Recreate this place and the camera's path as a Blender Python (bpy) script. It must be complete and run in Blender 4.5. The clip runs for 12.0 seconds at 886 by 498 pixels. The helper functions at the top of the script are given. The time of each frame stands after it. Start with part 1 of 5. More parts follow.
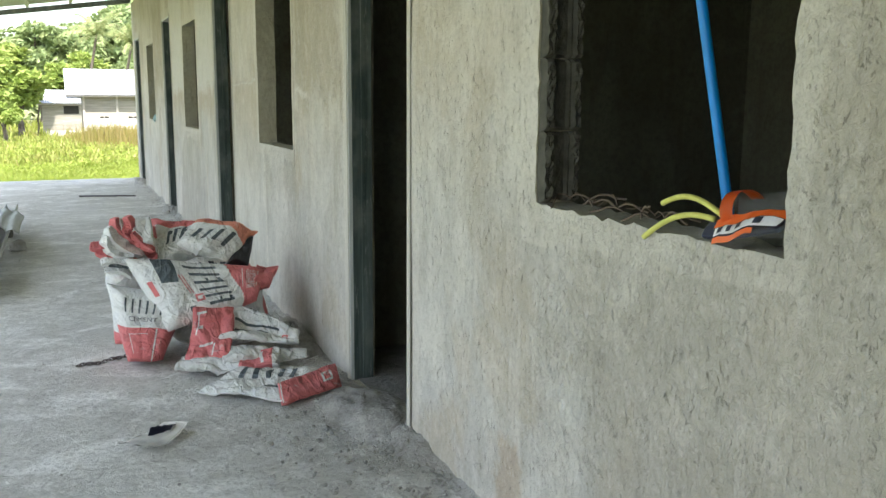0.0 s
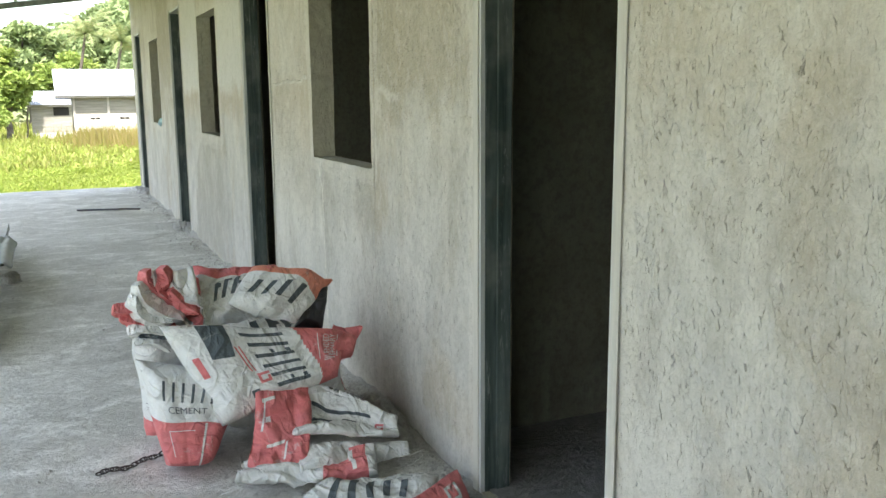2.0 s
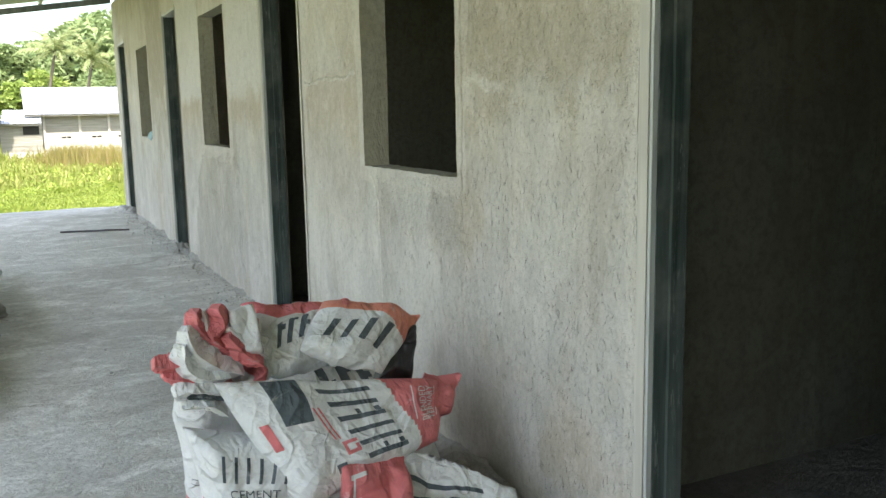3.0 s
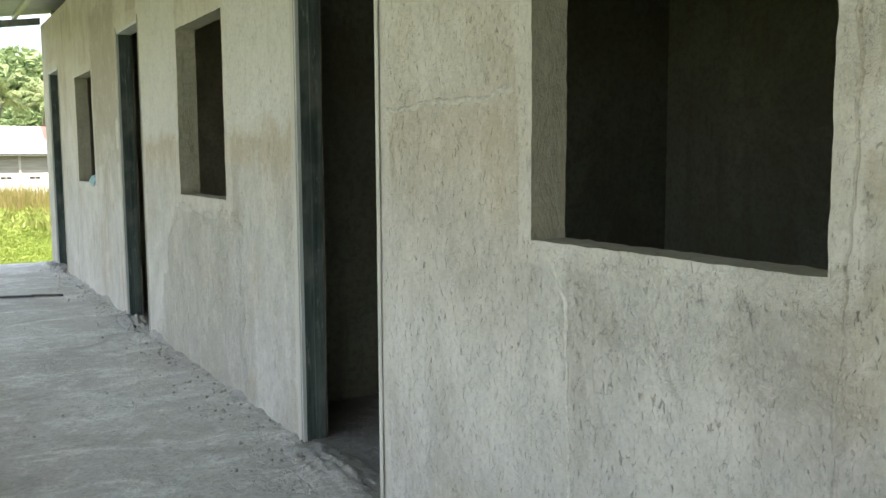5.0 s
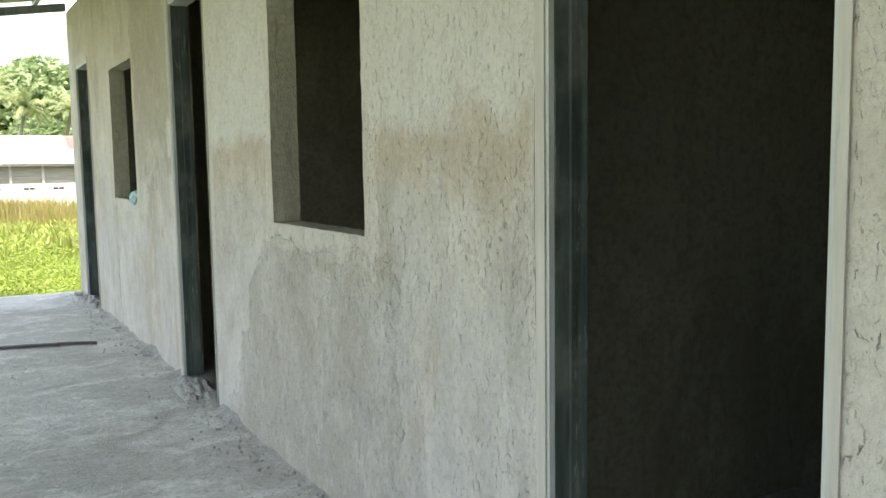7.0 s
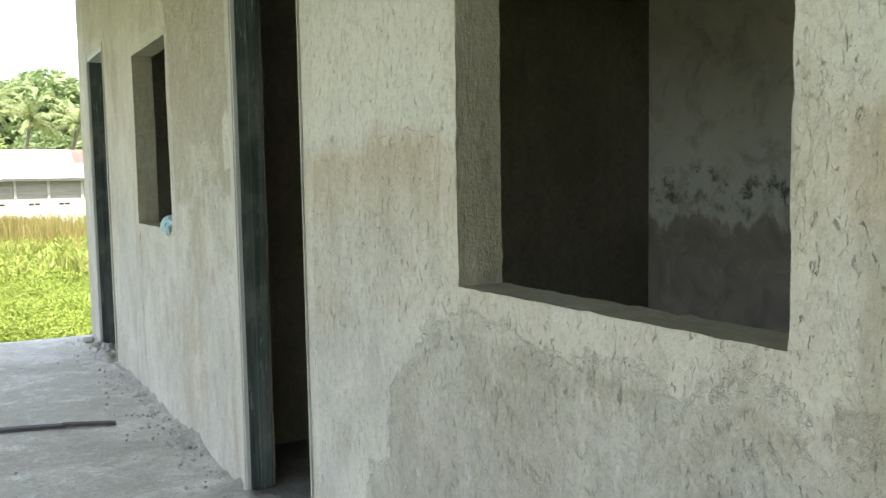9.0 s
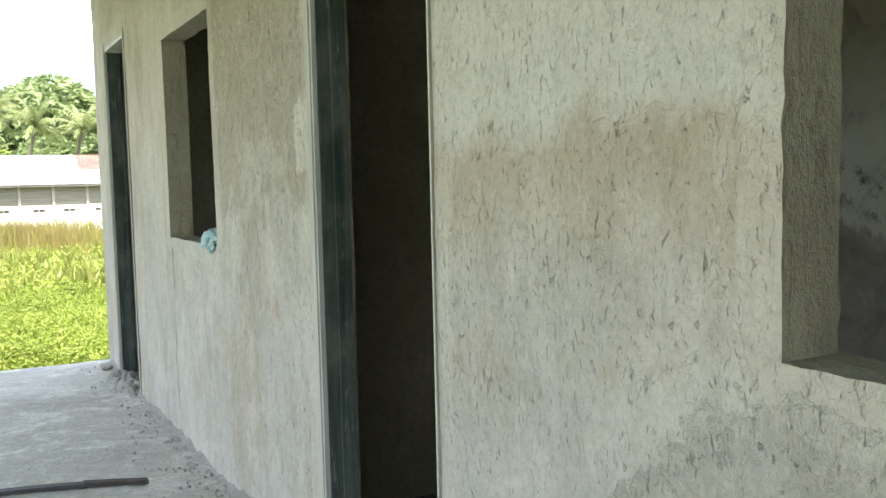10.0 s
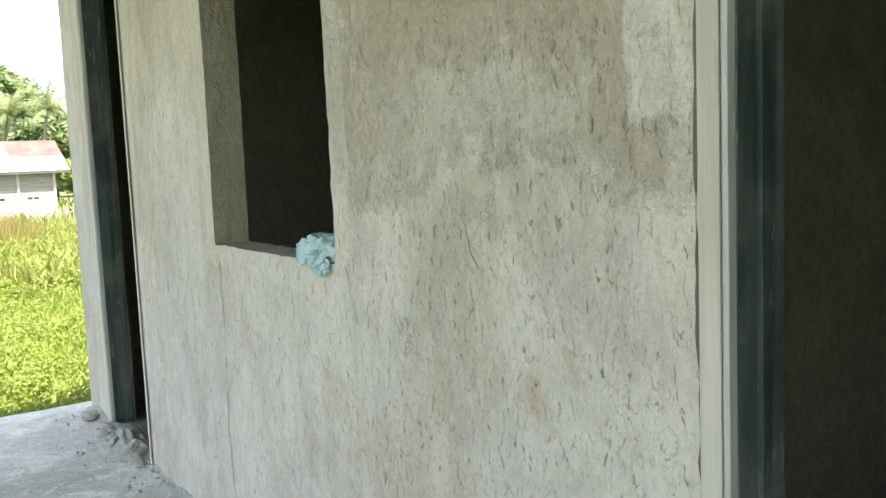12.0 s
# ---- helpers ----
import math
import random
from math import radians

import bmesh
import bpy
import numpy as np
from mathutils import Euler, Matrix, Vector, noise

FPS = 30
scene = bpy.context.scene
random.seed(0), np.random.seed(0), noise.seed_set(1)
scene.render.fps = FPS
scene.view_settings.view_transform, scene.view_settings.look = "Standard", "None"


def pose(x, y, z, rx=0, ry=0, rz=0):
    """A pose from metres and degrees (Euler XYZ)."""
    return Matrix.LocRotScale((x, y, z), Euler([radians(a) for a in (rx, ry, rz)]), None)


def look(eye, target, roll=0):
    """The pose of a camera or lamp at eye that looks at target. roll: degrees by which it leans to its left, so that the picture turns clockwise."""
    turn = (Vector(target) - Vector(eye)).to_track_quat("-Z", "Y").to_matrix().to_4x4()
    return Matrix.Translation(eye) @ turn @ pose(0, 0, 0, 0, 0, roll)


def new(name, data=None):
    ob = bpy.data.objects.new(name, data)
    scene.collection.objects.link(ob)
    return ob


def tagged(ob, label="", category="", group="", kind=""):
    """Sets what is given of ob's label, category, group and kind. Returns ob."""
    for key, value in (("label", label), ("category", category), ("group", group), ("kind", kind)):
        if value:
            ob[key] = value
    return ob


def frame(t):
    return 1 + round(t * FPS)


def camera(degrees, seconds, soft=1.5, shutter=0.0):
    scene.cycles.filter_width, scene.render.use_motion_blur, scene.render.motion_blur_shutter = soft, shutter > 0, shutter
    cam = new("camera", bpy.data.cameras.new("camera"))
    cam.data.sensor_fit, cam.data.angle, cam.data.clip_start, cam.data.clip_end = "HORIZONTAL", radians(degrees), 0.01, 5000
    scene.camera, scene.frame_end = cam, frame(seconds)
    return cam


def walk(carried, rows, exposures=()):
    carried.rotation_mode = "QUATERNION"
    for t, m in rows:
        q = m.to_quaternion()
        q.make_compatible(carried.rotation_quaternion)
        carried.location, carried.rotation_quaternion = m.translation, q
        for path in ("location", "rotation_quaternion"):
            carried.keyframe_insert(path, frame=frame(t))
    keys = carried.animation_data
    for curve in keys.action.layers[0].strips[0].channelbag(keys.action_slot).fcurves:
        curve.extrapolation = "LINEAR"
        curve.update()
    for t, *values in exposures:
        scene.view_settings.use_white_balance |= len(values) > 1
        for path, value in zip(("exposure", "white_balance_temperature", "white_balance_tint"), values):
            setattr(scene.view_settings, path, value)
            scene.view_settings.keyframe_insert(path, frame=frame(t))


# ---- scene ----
# the camera and its walk
cam = camera(54.1, 12.0)
PATH = [
    (0, (0.415, 1.081, 1.274), (1.212, 2.884, 0.936), 0.4),
    (0.5, (0.429, 1.491, 1.305), (1.23, 3.291, 0.966), 0.4),
    (1, (0.422, 1.786, 1.317), (1.23, 3.582, 0.971), 0.2),
    (1.5, (0.431, 2.118, 1.346), (1.243, 3.912, 0.998), -0.2),
    (2, (0.363, 2.349, 1.3), (1.175, 4.143, 0.952), -0.4),
    (2.5, (0.284, 2.719, 1.239), (1.105, 4.51, 0.897), -0.9),
    (4.5, (0.208, 4.404, 1.219), (1.257, 6.093, 1.006), -0.1),
    (5, (0.208, 4.827, 1.221), (1.246, 6.523, 1.007), -0.3),
    (5.5, (0.228, 5.293, 1.23), (1.257, 6.995, 1.018), -0.4),
    (6, (0.259, 5.762, 1.224), (1.272, 7.473, 1.013), -0.6),
    (6.5, (0.347, 6.195, 1.247), (1.354, 7.91, 1.038), -0.7),
    (7, (0.398, 6.661, 1.238), (1.398, 8.381, 1.037), -0.9),
    (9, (0.596, 8.429, 1.249), (1.589, 10.157, 1.08), -1.0),
    (9.5, (0.573, 8.862, 1.262), (1.562, 10.592, 1.098), -1.1),
    (10, (0.629, 9.313, 1.256), (1.616, 11.045, 1.096), -1.3),
    (10.5, (0.592, 9.736, 1.221), (1.584, 11.465, 1.062), -1.4),
    (11, (0.631, 10.157, 1.204), (1.626, 11.884, 1.043), -1.5),
    (11.5, (0.637, 10.603, 1.217), (1.721, 12.271, 1.013), -2.0),
    (12, (0.662, 11.019, 1.244), (1.762, 12.676, 1.036), -2.4),
]
walk(cam, [(t, look(eye, target, roll)) for t, eye, target, roll in PATH],
     exposures=[(0.0, 1.88), (1.5, 1.92), (2.5, 1.86), (4.5, 1.7), (5.5, 1.68), (7.0, 1.8), (9.5, 1.8), (11.0, 1.74), (12.0, 1.82)])

# ---- world, sun, exposure ----
world = bpy.data.worlds.new("sky")
scene.world = world
world.use_nodes = True
wn = world.node_tree.nodes
wl = world.node_tree.links
sky = wn.new("ShaderNodeTexSky")
sky.sky_type = "NISHITA"
sky.sun_disc = False
SUN_EL, SUN_AZ = 64.0, 186.0
sky.sun_elevation = radians(SUN_EL)
sky.sun_rotation = radians(SUN_AZ)
sky.air_density, sky.dust_density = 1.2, 1.5
tc = wn.new("ShaderNodeTexCoord")
cmap = wn.new("ShaderNodeMapping")
cmap.inputs["Scale"].default_value = (3.0, 3.0, 6.5)
cmap.inputs["Location"].default_value = (0.35, 0.1, 0.22)
cn = wn.new("ShaderNodeTexNoise")
cn.inputs["Scale"].default_value = 1.6
cn.inputs["Detail"].default_value = 7
cn.inputs["Roughness"].default_value = 0.55
cr = wn.new("ShaderNodeValToRGB")
cr.color_ramp.elements[0].position, cr.color_ramp.elements[1].position = 0.47, 0.6
cmix = wn.new("ShaderNodeMix")
cmix.data_type = "RGBA"
cmix.inputs[7].default_value = (9.5, 9.6, 9.8, 1)
bg = wn["Background"]
bg.inputs["Strength"].default_value = 0.13
wl.new(tc.outputs["Generated"], cmap.inputs["Vector"])
wl.new(cmap.outputs["Vector"], cn.inputs["Vector"])
wl.new(cn.outputs["Fac"], cr.inputs["Fac"])
wl.new(cr.outputs["Color"], cmix.inputs[0])
wl.new(sky.outputs["Color"], cmix.inputs[6])
wl.new(cmix.outputs[2], bg.inputs["Color"])

sun = new("sun", bpy.data.lights.new("sun", "SUN"))
sun.data.energy, sun.data.angle, sun.data.color = 5.0, radians(0.6), (1.0, 0.95, 0.87)
az = radians(SUN_AZ)
sun_way = Vector((math.sin(az) * math.cos(radians(SUN_EL)), math.cos(az) * math.cos(radians(SUN_EL)), math.sin(radians(SUN_EL))))
sun.matrix_world = Matrix.Translation((-5, 5, 20)) @ sun_way.to_track_quat("Z", "Y").to_matrix().to_4x4()


# ---- materials ----
class Nodes:
    """Short hand for building a node material."""

    def __init__(self, name, rough=0.8, metal=0.0, spec=0.4):
        self.mat = bpy.data.materials.new(name)
        self.mat.use_nodes = True
        self.n, self.l = self.mat.node_tree.nodes, self.mat.node_tree.links
        self.bsdf = self.n["Principled BSDF"]
        self.bsdf.inputs["Roughness"].default_value = rough
        self.bsdf.inputs["Metallic"].default_value = metal
        self.bsdf.inputs["Specular IOR Level"].default_value = spec
        self.tc = self.n.new("ShaderNodeTexCoord").outputs["Object"]

    def put(self, socket, value):
        if isinstance(value, bpy.types.NodeSocket):
            self.l.new(value, socket)
        elif isinstance(value, (tuple, list)) and len(value) == 3 and socket.type == "RGBA":
            socket.default_value = (*value, 1)
        else:
            socket.default_value = value

    def mapping(self, scale, loc=(0, 0, 0), rot=(0, 0, 0), vec=None):
        m = self.n.new("ShaderNodeMapping")
        self.put(m.inputs["Vector"], vec or self.tc)
        m.inputs["Scale"].default_value, m.inputs["Location"].default_value = scale, loc
        m.inputs["Rotation"].default_value = rot
        return m.outputs["Vector"]

    def noise(self, scale, detail=5, rough=0.55, vec=None, distort=0.0):
        t = self.n.new("ShaderNodeTexNoise")
        self.put(t.inputs["Vector"], vec or self.tc)
        t.inputs["Scale"].default_value, t.inputs["Detail"].default_value = scale, detail
        t.inputs["Roughness"].default_value, t.inputs["Distortion"].default_value = rough, distort
        return t.outputs["Fac"]

    def ramp(self, fac, lo, hi, a=0.0, b=1.0):
        m = self.n.new("ShaderNodeMapRange")
        self.put(m.inputs["Value"], fac)
        for k, v in (("From Min", lo), ("From Max", hi), ("To Min", a), ("To Max", b)):
            m.inputs[k].default_value = v
        return m.outputs["Result"]

    def math(self, op, a, b=0.0):
        m = self.n.new("ShaderNodeMath")
        m.operation = op
        self.put(m.inputs[0], a)
        self.put(m.inputs[1], b)
        return m.outputs[0]

    def mix(self, fac, a, b, mode="MIX"):
        m = self.n.new("ShaderNodeMix")
        m.data_type, m.blend_type = "RGBA", mode
        self.put(m.inputs[0], fac)
        self.put(m.inputs[6], a)
        self.put(m.inputs[7], b)
        return m.outputs[2]

    def axis(self, which):
        s = self.n.new("ShaderNodeSeparateXYZ")
        self.put(s.inputs[0], self.tc)
        return s.outputs[which]

    def colour(self, value):
        self.put(self.bsdf.inputs["Base Color"], value)
        return self

    def rough(self, value):
        self.put(self.bsdf.inputs["Roughness"], value)
        return self

    def bump(self, height, strength=0.3, distance=0.01):
        b = self.n.new("ShaderNodeBump")
        b.inputs["Strength"].default_value, b.inputs["Distance"].default_value = strength, distance
        self.put(b.inputs["Height"], height)
        self.l.new(b.outputs["Normal"], self.bsdf.inputs["Normal"])
        return self

    def island(self):
        return self.n.new("ShaderNodeNewGeometry").outputs["Random Per Island"]


def plaster(name, tint=(1, 1, 1), wear=1.0, joint=True, relief=1.0):
    """Grey cement render, trowelled by hand: cloudy patches, runs, pits and a cold joint at 1.36 m."""
    k = Nodes(name, rough=0.9, spec=0.25)
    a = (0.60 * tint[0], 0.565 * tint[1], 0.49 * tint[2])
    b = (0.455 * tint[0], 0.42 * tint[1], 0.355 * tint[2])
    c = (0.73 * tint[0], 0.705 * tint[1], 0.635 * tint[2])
    clouds = k.noise(0.9, 6, 0.6, distort=0.6)
    col = k.mix(k.ramp(clouds, 0.38, 0.62), a, b)
    tan = k.noise(2.7, 6, 0.62, k.mapping((1, 1, 0.75), (8, 3, 2)), 1.0)
    col = k.mix(k.ramp(tan, 0.5, 0.68, 0, 0.5 * wear), col, (0.44 * tint[0], 0.395 * tint[1], 0.31 * tint[2]))
    cool = k.noise(1.6, 6, 0.62, k.mapping((1, 1, 0.7), (1, 6, 9)), 1.0)
    col = k.mix(k.ramp(cool, 0.5, 0.66, 0, 0.55 * wear), col, (0.54 * tint[0], 0.555 * tint[1], 0.53 * tint[2]))
    pale = k.noise(1.9, 7, 0.65, k.mapping((1, 1, 0.7), (4, 1, 7)), 0.8)
    col = k.mix(k.ramp(pale, 0.52, 0.66, 0, 0.75 * wear), col, c)
    runs = k.noise(1.0, 5, 0.6, k.mapping((9, 9, 0.55), (2, 5, 1)))
    col = k.mix(k.ramp(runs, 0.55, 0.72, 0, 0.32 * wear), col, (0.27 * tint[0], 0.25 * tint[1], 0.205 * tint[2]))
    white = k.noise(1.0, 5, 0.6, k.mapping((13, 13, 0.8), (9, 3, 4)))
    col = k.mix(k.ramp(white, 0.58, 0.74, 0, 0.3 * wear), col, (0.66 * tint[0], 0.66 * tint[1], 0.62 * tint[2]))
    if joint:
        z = k.axis(2)
        wob = k.math("ADD", z, k.ramp(k.noise(2.6, 6, 0.65, k.mapping((1, 1, 0.15), (1, 8, 3))), 0.3, 0.7, -0.075, 0.075))
        y = k.noise(0.55, 2, 0.5, k.mapping((1, 1, 0.05), (3, 0, 2)))
        there = k.ramp(y, 0.46, 0.62)
        below = k.math("MULTIPLY", k.ramp(wob, 1.02, 1.36), k.ramp(wob, 1.36, 1.372, 1, 0))
        col = k.mix(k.math("MULTIPLY", k.math("MULTIPLY", below, there), 0.42), col, (0.36, 0.32, 0.25))
        over = k.math("MULTIPLY", k.ramp(wob, 1.36, 1.364), k.ramp(wob, 1.38, 1.7, 1, 0))
        col = k.mix(k.math("MULTIPLY", k.math("MULTIPLY", over, there), 0.35), col, c)
    fine = k.noise(38, 6, 0.7)
    col = k.mix(k.ramp(fine, 0.45, 0.62, 0, 0.5), col, (0.30 * tint[0], 0.285 * tint[1], 0.25 * tint[2]))
    # short ragged cracks and pits, in swarms
    swarm = k.ramp(k.noise(2.1, 6, 0.62, k.mapping((1, 1, 0.8), (3, 7, 1)), 0.6), 0.5, 0.64)
    n1 = k.noise(21, 8, 0.7, k.mapping((1, 1.25, 0.6), (1, 2, 8)), 0.4)
    line = k.ramp(k.math("ABSOLUTE", k.math("SUBTRACT", n1, 0.5)), 0.0, 0.009, 1, 0)
    broken = k.ramp(k.noise(24, 5, 0.7, k.mapping((1, 1, 0.7), (6, 2, 3))), 0.53, 0.58)
    speck = k.ramp(k.noise(44, 5, 0.75, k.mapping((1, 1, 0.55), (8, 8, 2))), 0.64, 0.68)
    pits = k.math("MULTIPLY", k.math("MAXIMUM", k.math("MULTIPLY", line, broken), speck), swarm)
    edge = k.n.new("ShaderNodeAttribute")
    edge.attribute_name = "band"
    band = k.ramp(edge.outputs["Fac"], 0.35, 0.6)
    col = k.mix(k.math("MULTIPLY", band, 0.32), col, c)
    pits = k.math("MULTIPLY", pits, k.ramp(band, 0, 1, 1, 0.15))
    col = k.mix(k.math("MULTIPLY", pits, 0.42), col, (0.17 * tint[0], 0.155 * tint[1], 0.125 * tint[2]))
    blot = k.noise(7.5, 8, 0.72, k.mapping((1, 1, 0.6), (2, 9, 4)), 1.4)
    col = k.mix(k.ramp(blot, 0.53, 0.68, 0, 0.28 * wear), col, (0.36 * tint[0], 0.34 * tint[1], 0.29 * tint[2]))
    col = k.mix(k.ramp(blot, 0.33, 0.45, 0.28 * wear, 0), col, c)
    scratch = k.ramp(k.noise(1.0, 7, 0.72, k.mapping((26, 26, 5.5), (5, 1, 2)), 0.8), 0.57, 0.63)
    col = k.mix(k.math("MULTIPLY", k.math("MULTIPLY", scratch, k.ramp(k.noise(1.7, 5, 0.6), 0.46, 0.6)), 0.35), col, (0.17 * tint[0], 0.155 * tint[1], 0.13 * tint[2]))
    k.colour(col)
    trowel = k.noise(5.5, 8, 0.62, k.mapping((1, 1, 0.4), (0, 0, 5)), 1.2)
    sand = k.noise(90, 4, 0.7)
    h = k.math("ADD", k.math("MULTIPLY", trowel, 1.0), k.math("MULTIPLY", sand, k.ramp(k.noise(1.3, 3), 0.4, 0.65, 0.08, 0.4)))
    k.bump(k.math("SUBTRACT", h, k.math("MULTIPLY", pits, 0.6)), relief, 0.03)
    return k.mat


def front_render():
    """The front wall's cement render: a warm upper coat over a cooler lower one, patched and trowelled by hand. The low
    cool tint also holds bounced light.
    """
    k = Nodes("front_cement_render", rough=0.9, spec=0.22)
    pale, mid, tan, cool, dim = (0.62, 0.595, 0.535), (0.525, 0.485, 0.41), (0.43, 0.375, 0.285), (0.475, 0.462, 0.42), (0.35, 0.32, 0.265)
    y, z = k.axis(1), k.axis(2)
    w1 = k.ramp(k.noise(4.5, 7, 0.68, k.mapping((1, 1, 1), (2, 5, 1))), 0.32, 0.68, -1.4, 1.4)
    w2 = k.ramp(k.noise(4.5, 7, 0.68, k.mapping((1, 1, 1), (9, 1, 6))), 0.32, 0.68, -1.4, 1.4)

    def within(y0, y1, z0, z1, rag=0.06, edge=0.012, slope=0.0):
        """A ragged patch of the wall; slope leans its far side outwards towards the floor."""
        yy = k.math("ADD", y, k.math("MULTIPLY", w1, rag))
        zz = k.math("ADD", z, k.math("MULTIPLY", w2, rag))
        far = k.math("SUBTRACT", k.math("SUBTRACT", y1 + slope * z1, yy), k.math("MULTIPLY", zz, slope))
        d = k.math("MINIMUM", k.math("SUBTRACT", yy, y0), far)
        d = k.math("MINIMUM", d, k.math("MINIMUM", k.math("SUBTRACT", zz, z0), k.math("SUBTRACT", z1, zz)))
        return k.ramp(d, -edge, edge)

    def over(col, mask, amount, c):
        return k.mix(k.math("MULTIPLY", mask, amount), col, c)

    # warm-to-cool blend: two coats, plus bluish floor and sky bounce put into colour
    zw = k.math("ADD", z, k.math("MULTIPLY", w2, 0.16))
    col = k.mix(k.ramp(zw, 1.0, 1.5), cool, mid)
    big = k.noise(1.3, 7, 0.62, k.mapping((1, 1, 0.8), (3, 1, 4)), 0.4)
    col = over(col, k.ramp(big, 0.51, 0.58), 0.65, tan)
    col = over(col, k.ramp(big, 0.46, 0.36), 0.55, pale)
    patch = k.noise(3.4, 8, 0.68, k.mapping((1, 1, 0.6), (7, 4, 2)), 0.4)
    col = over(col, k.ramp(patch, 0.52, 0.60), 0.45, dim)
    col = over(col, k.ramp(patch, 0.47, 0.40), 0.5, pale)
    runs = k.noise(1.0, 6, 0.62, k.mapping((10, 10, 0.7), (2, 5, 1)))
    col = over(col, k.ramp(runs, 0.55, 0.68), 0.3, dim)
    wash = k.noise(1.0, 6, 0.62, k.mapping((7, 7, 0.55), (9, 3, 4)))
    col = over(col, k.ramp(wash, 0.56, 0.68), 0.4, pale)

    # coats and repairs where they lie
    edge = k.n.new("ShaderNodeAttribute")
    edge.attribute_name = "band"
    band = k.ramp(edge.outputs["Fac"], 0.4, 0.55)
    coarse_low = within(9.0, 10.24, -0.1, 0.925, 0.06, 0.014, 0.62)
    coarse_near = k.math("MAXIMUM", within(-0.5, 2.95, -0.1, 1.0, 0.14, 0.12), within(-0.5, 2.22, 0.8, 2.3, 0.05, 0.05))
    coarse_far = within(11.84, 12.84, 1.22, 2.4, 0.1, 0.04)
    coarse_mid = within(4.9, 5.72, 1.30, 2.4, 0.09, 0.05)
    under_sill = within(5.72, 6.5, 0.80, 0.97, 0.06, 0.03)
    coat = k.math("MAXIMUM", within(10.1, 11.1, 1.32, 2.5, 0.035, 0.01), within(8.15, 9.22, 1.35, 2.5, 0.06, 0.05))
    tan_low = k.math("MULTIPLY", within(10.06, 11.1, 0.9, 1.345, 0.035, 0.03), k.ramp(z, 1.08, 1.3, 0.1, 1.0))
    tan_more = k.math("MAXIMUM", within(8.2, 9.2, 1.2, 1.36, 0.06, 0.05), k.math("MULTIPLY", within(6.65, 7.5, 0.7, 1.37, 0.05, 0.04), k.ramp(z, 0.9, 1.3, 0.25, 0.8)))
    col = over(col, coat, 0.8, (0.60, 0.59, 0.55))
    col = over(col, k.math("MAXIMUM", tan_low, tan_more), 0.7, (0.42, 0.355, 0.26))
    col = over(col, k.math("MULTIPLY", coarse_low, k.math("MULTIPLY", k.ramp(y, 9.05, 9.5), k.ramp(patch, 0.40, 0.52, 0.35, 1.0))), 0.8, (0.42, 0.395, 0.335))
    col = over(col, coarse_near, 0.6, (0.40, 0.37, 0.305))
    col = over(col, coarse_far, 0.7, (0.39, 0.35, 0.27))
    col = over(col, coarse_mid, 0.6, (0.42, 0.37, 0.275))
    col = over(col, within(11.80, 11.92, 1.29, 1.5, 0.03, 0.008), 0.85, (0.68, 0.66, 0.60))
    col = over(col, within(12.0, 12.5, 1.26, 1.36, 0.09, 0.02), 0.45, pale)
    col = over(col, within(5.45, 5.69, 1.29, 1.325, 0.03, 0.012), 0.8, pale)
    col = over(col, band, 0.5, (0.58, 0.555, 0.49))
    # rust runs and spots
    rust = k.math("MAXIMUM", within(3.17, 3.3, 0.05, 0.27, 0.035, 0.02), k.math("MAXIMUM", within(12.13, 12.18, 0.77, 0.87, 0.03, 0.02), within(12.03, 12.07, 0.89, 0.94, 0.02, 0.015)))
    col = over(col, rust, 0.5, (0.33, 0.22, 0.12))

    coarse = k.math("MAXIMUM", k.math("MAXIMUM", coarse_low, coarse_near), k.math("MAXIMUM", coarse_far, k.math("MAXIMUM", coarse_mid, under_sill)))
    # hair cracks, trowel nicks and pits
    n1 = k.noise(9.0, 9, 0.78, k.mapping((1, 1.2, 0.7), (1, 2, 8)), 0.1)
    line = k.ramp(k.math("ABSOLUTE", k.math("SUBTRACT", n1, 0.5)), 0.0, 0.006, 1, 0)
    broken = k.ramp(k.noise(13, 5, 0.7, k.mapping((1, 1, 0.8), (6, 2, 3))), 0.57, 0.60)
    hair = k.math("MULTIPLY", line, broken)
    nick = k.ramp(k.noise(1.0, 6, 0.7, k.mapping((70, 70, 30), (8, 8, 2)), 0.7), 0.65, 0.69)
    swarm = k.ramp(k.noise(2.1, 6, 0.62, k.mapping((1, 1, 0.8), (3, 7, 1)), 0.6), 0.52, 0.64, 0.0, 0.6)
    few = k.math("MAXIMUM", swarm, k.math("MULTIPLY", coarse, 0.7))
    pits = k.math("MULTIPLY", k.math("MAXIMUM", k.math("MULTIPLY", hair, 0.8), nick), few)
    col = over(col, pits, 0.45, (0.17, 0.155, 0.125))
    mottle = k.noise(12, 7, 0.72, k.mapping((1, 1, 0.6), (5, 3, 2)), 0.4)
    col = over(col, k.ramp(mottle, 0.53, 0.63), 0.24, dim)
    col = over(col, k.ramp(mottle, 0.47, 0.38), 0.34, pale)
    scratch = k.ramp(k.noise(1.0, 7, 0.75, k.mapping((75, 75, 34), (5, 1, 2)), 0.9), 0.60, 0.66)
    col = over(col, k.math("MULTIPLY", scratch, k.math("MULTIPLY", few, few)), 0.4, (0.22, 0.20, 0.16))
    grain = k.noise(55, 6, 0.75)
    col = over(col, k.ramp(grain, 0.5, 0.64), 0.38, (0.31, 0.295, 0.25))
    col = over(col, k.ramp(grain, 0.46, 0.36), 0.25, pale)
    k.colour(col)
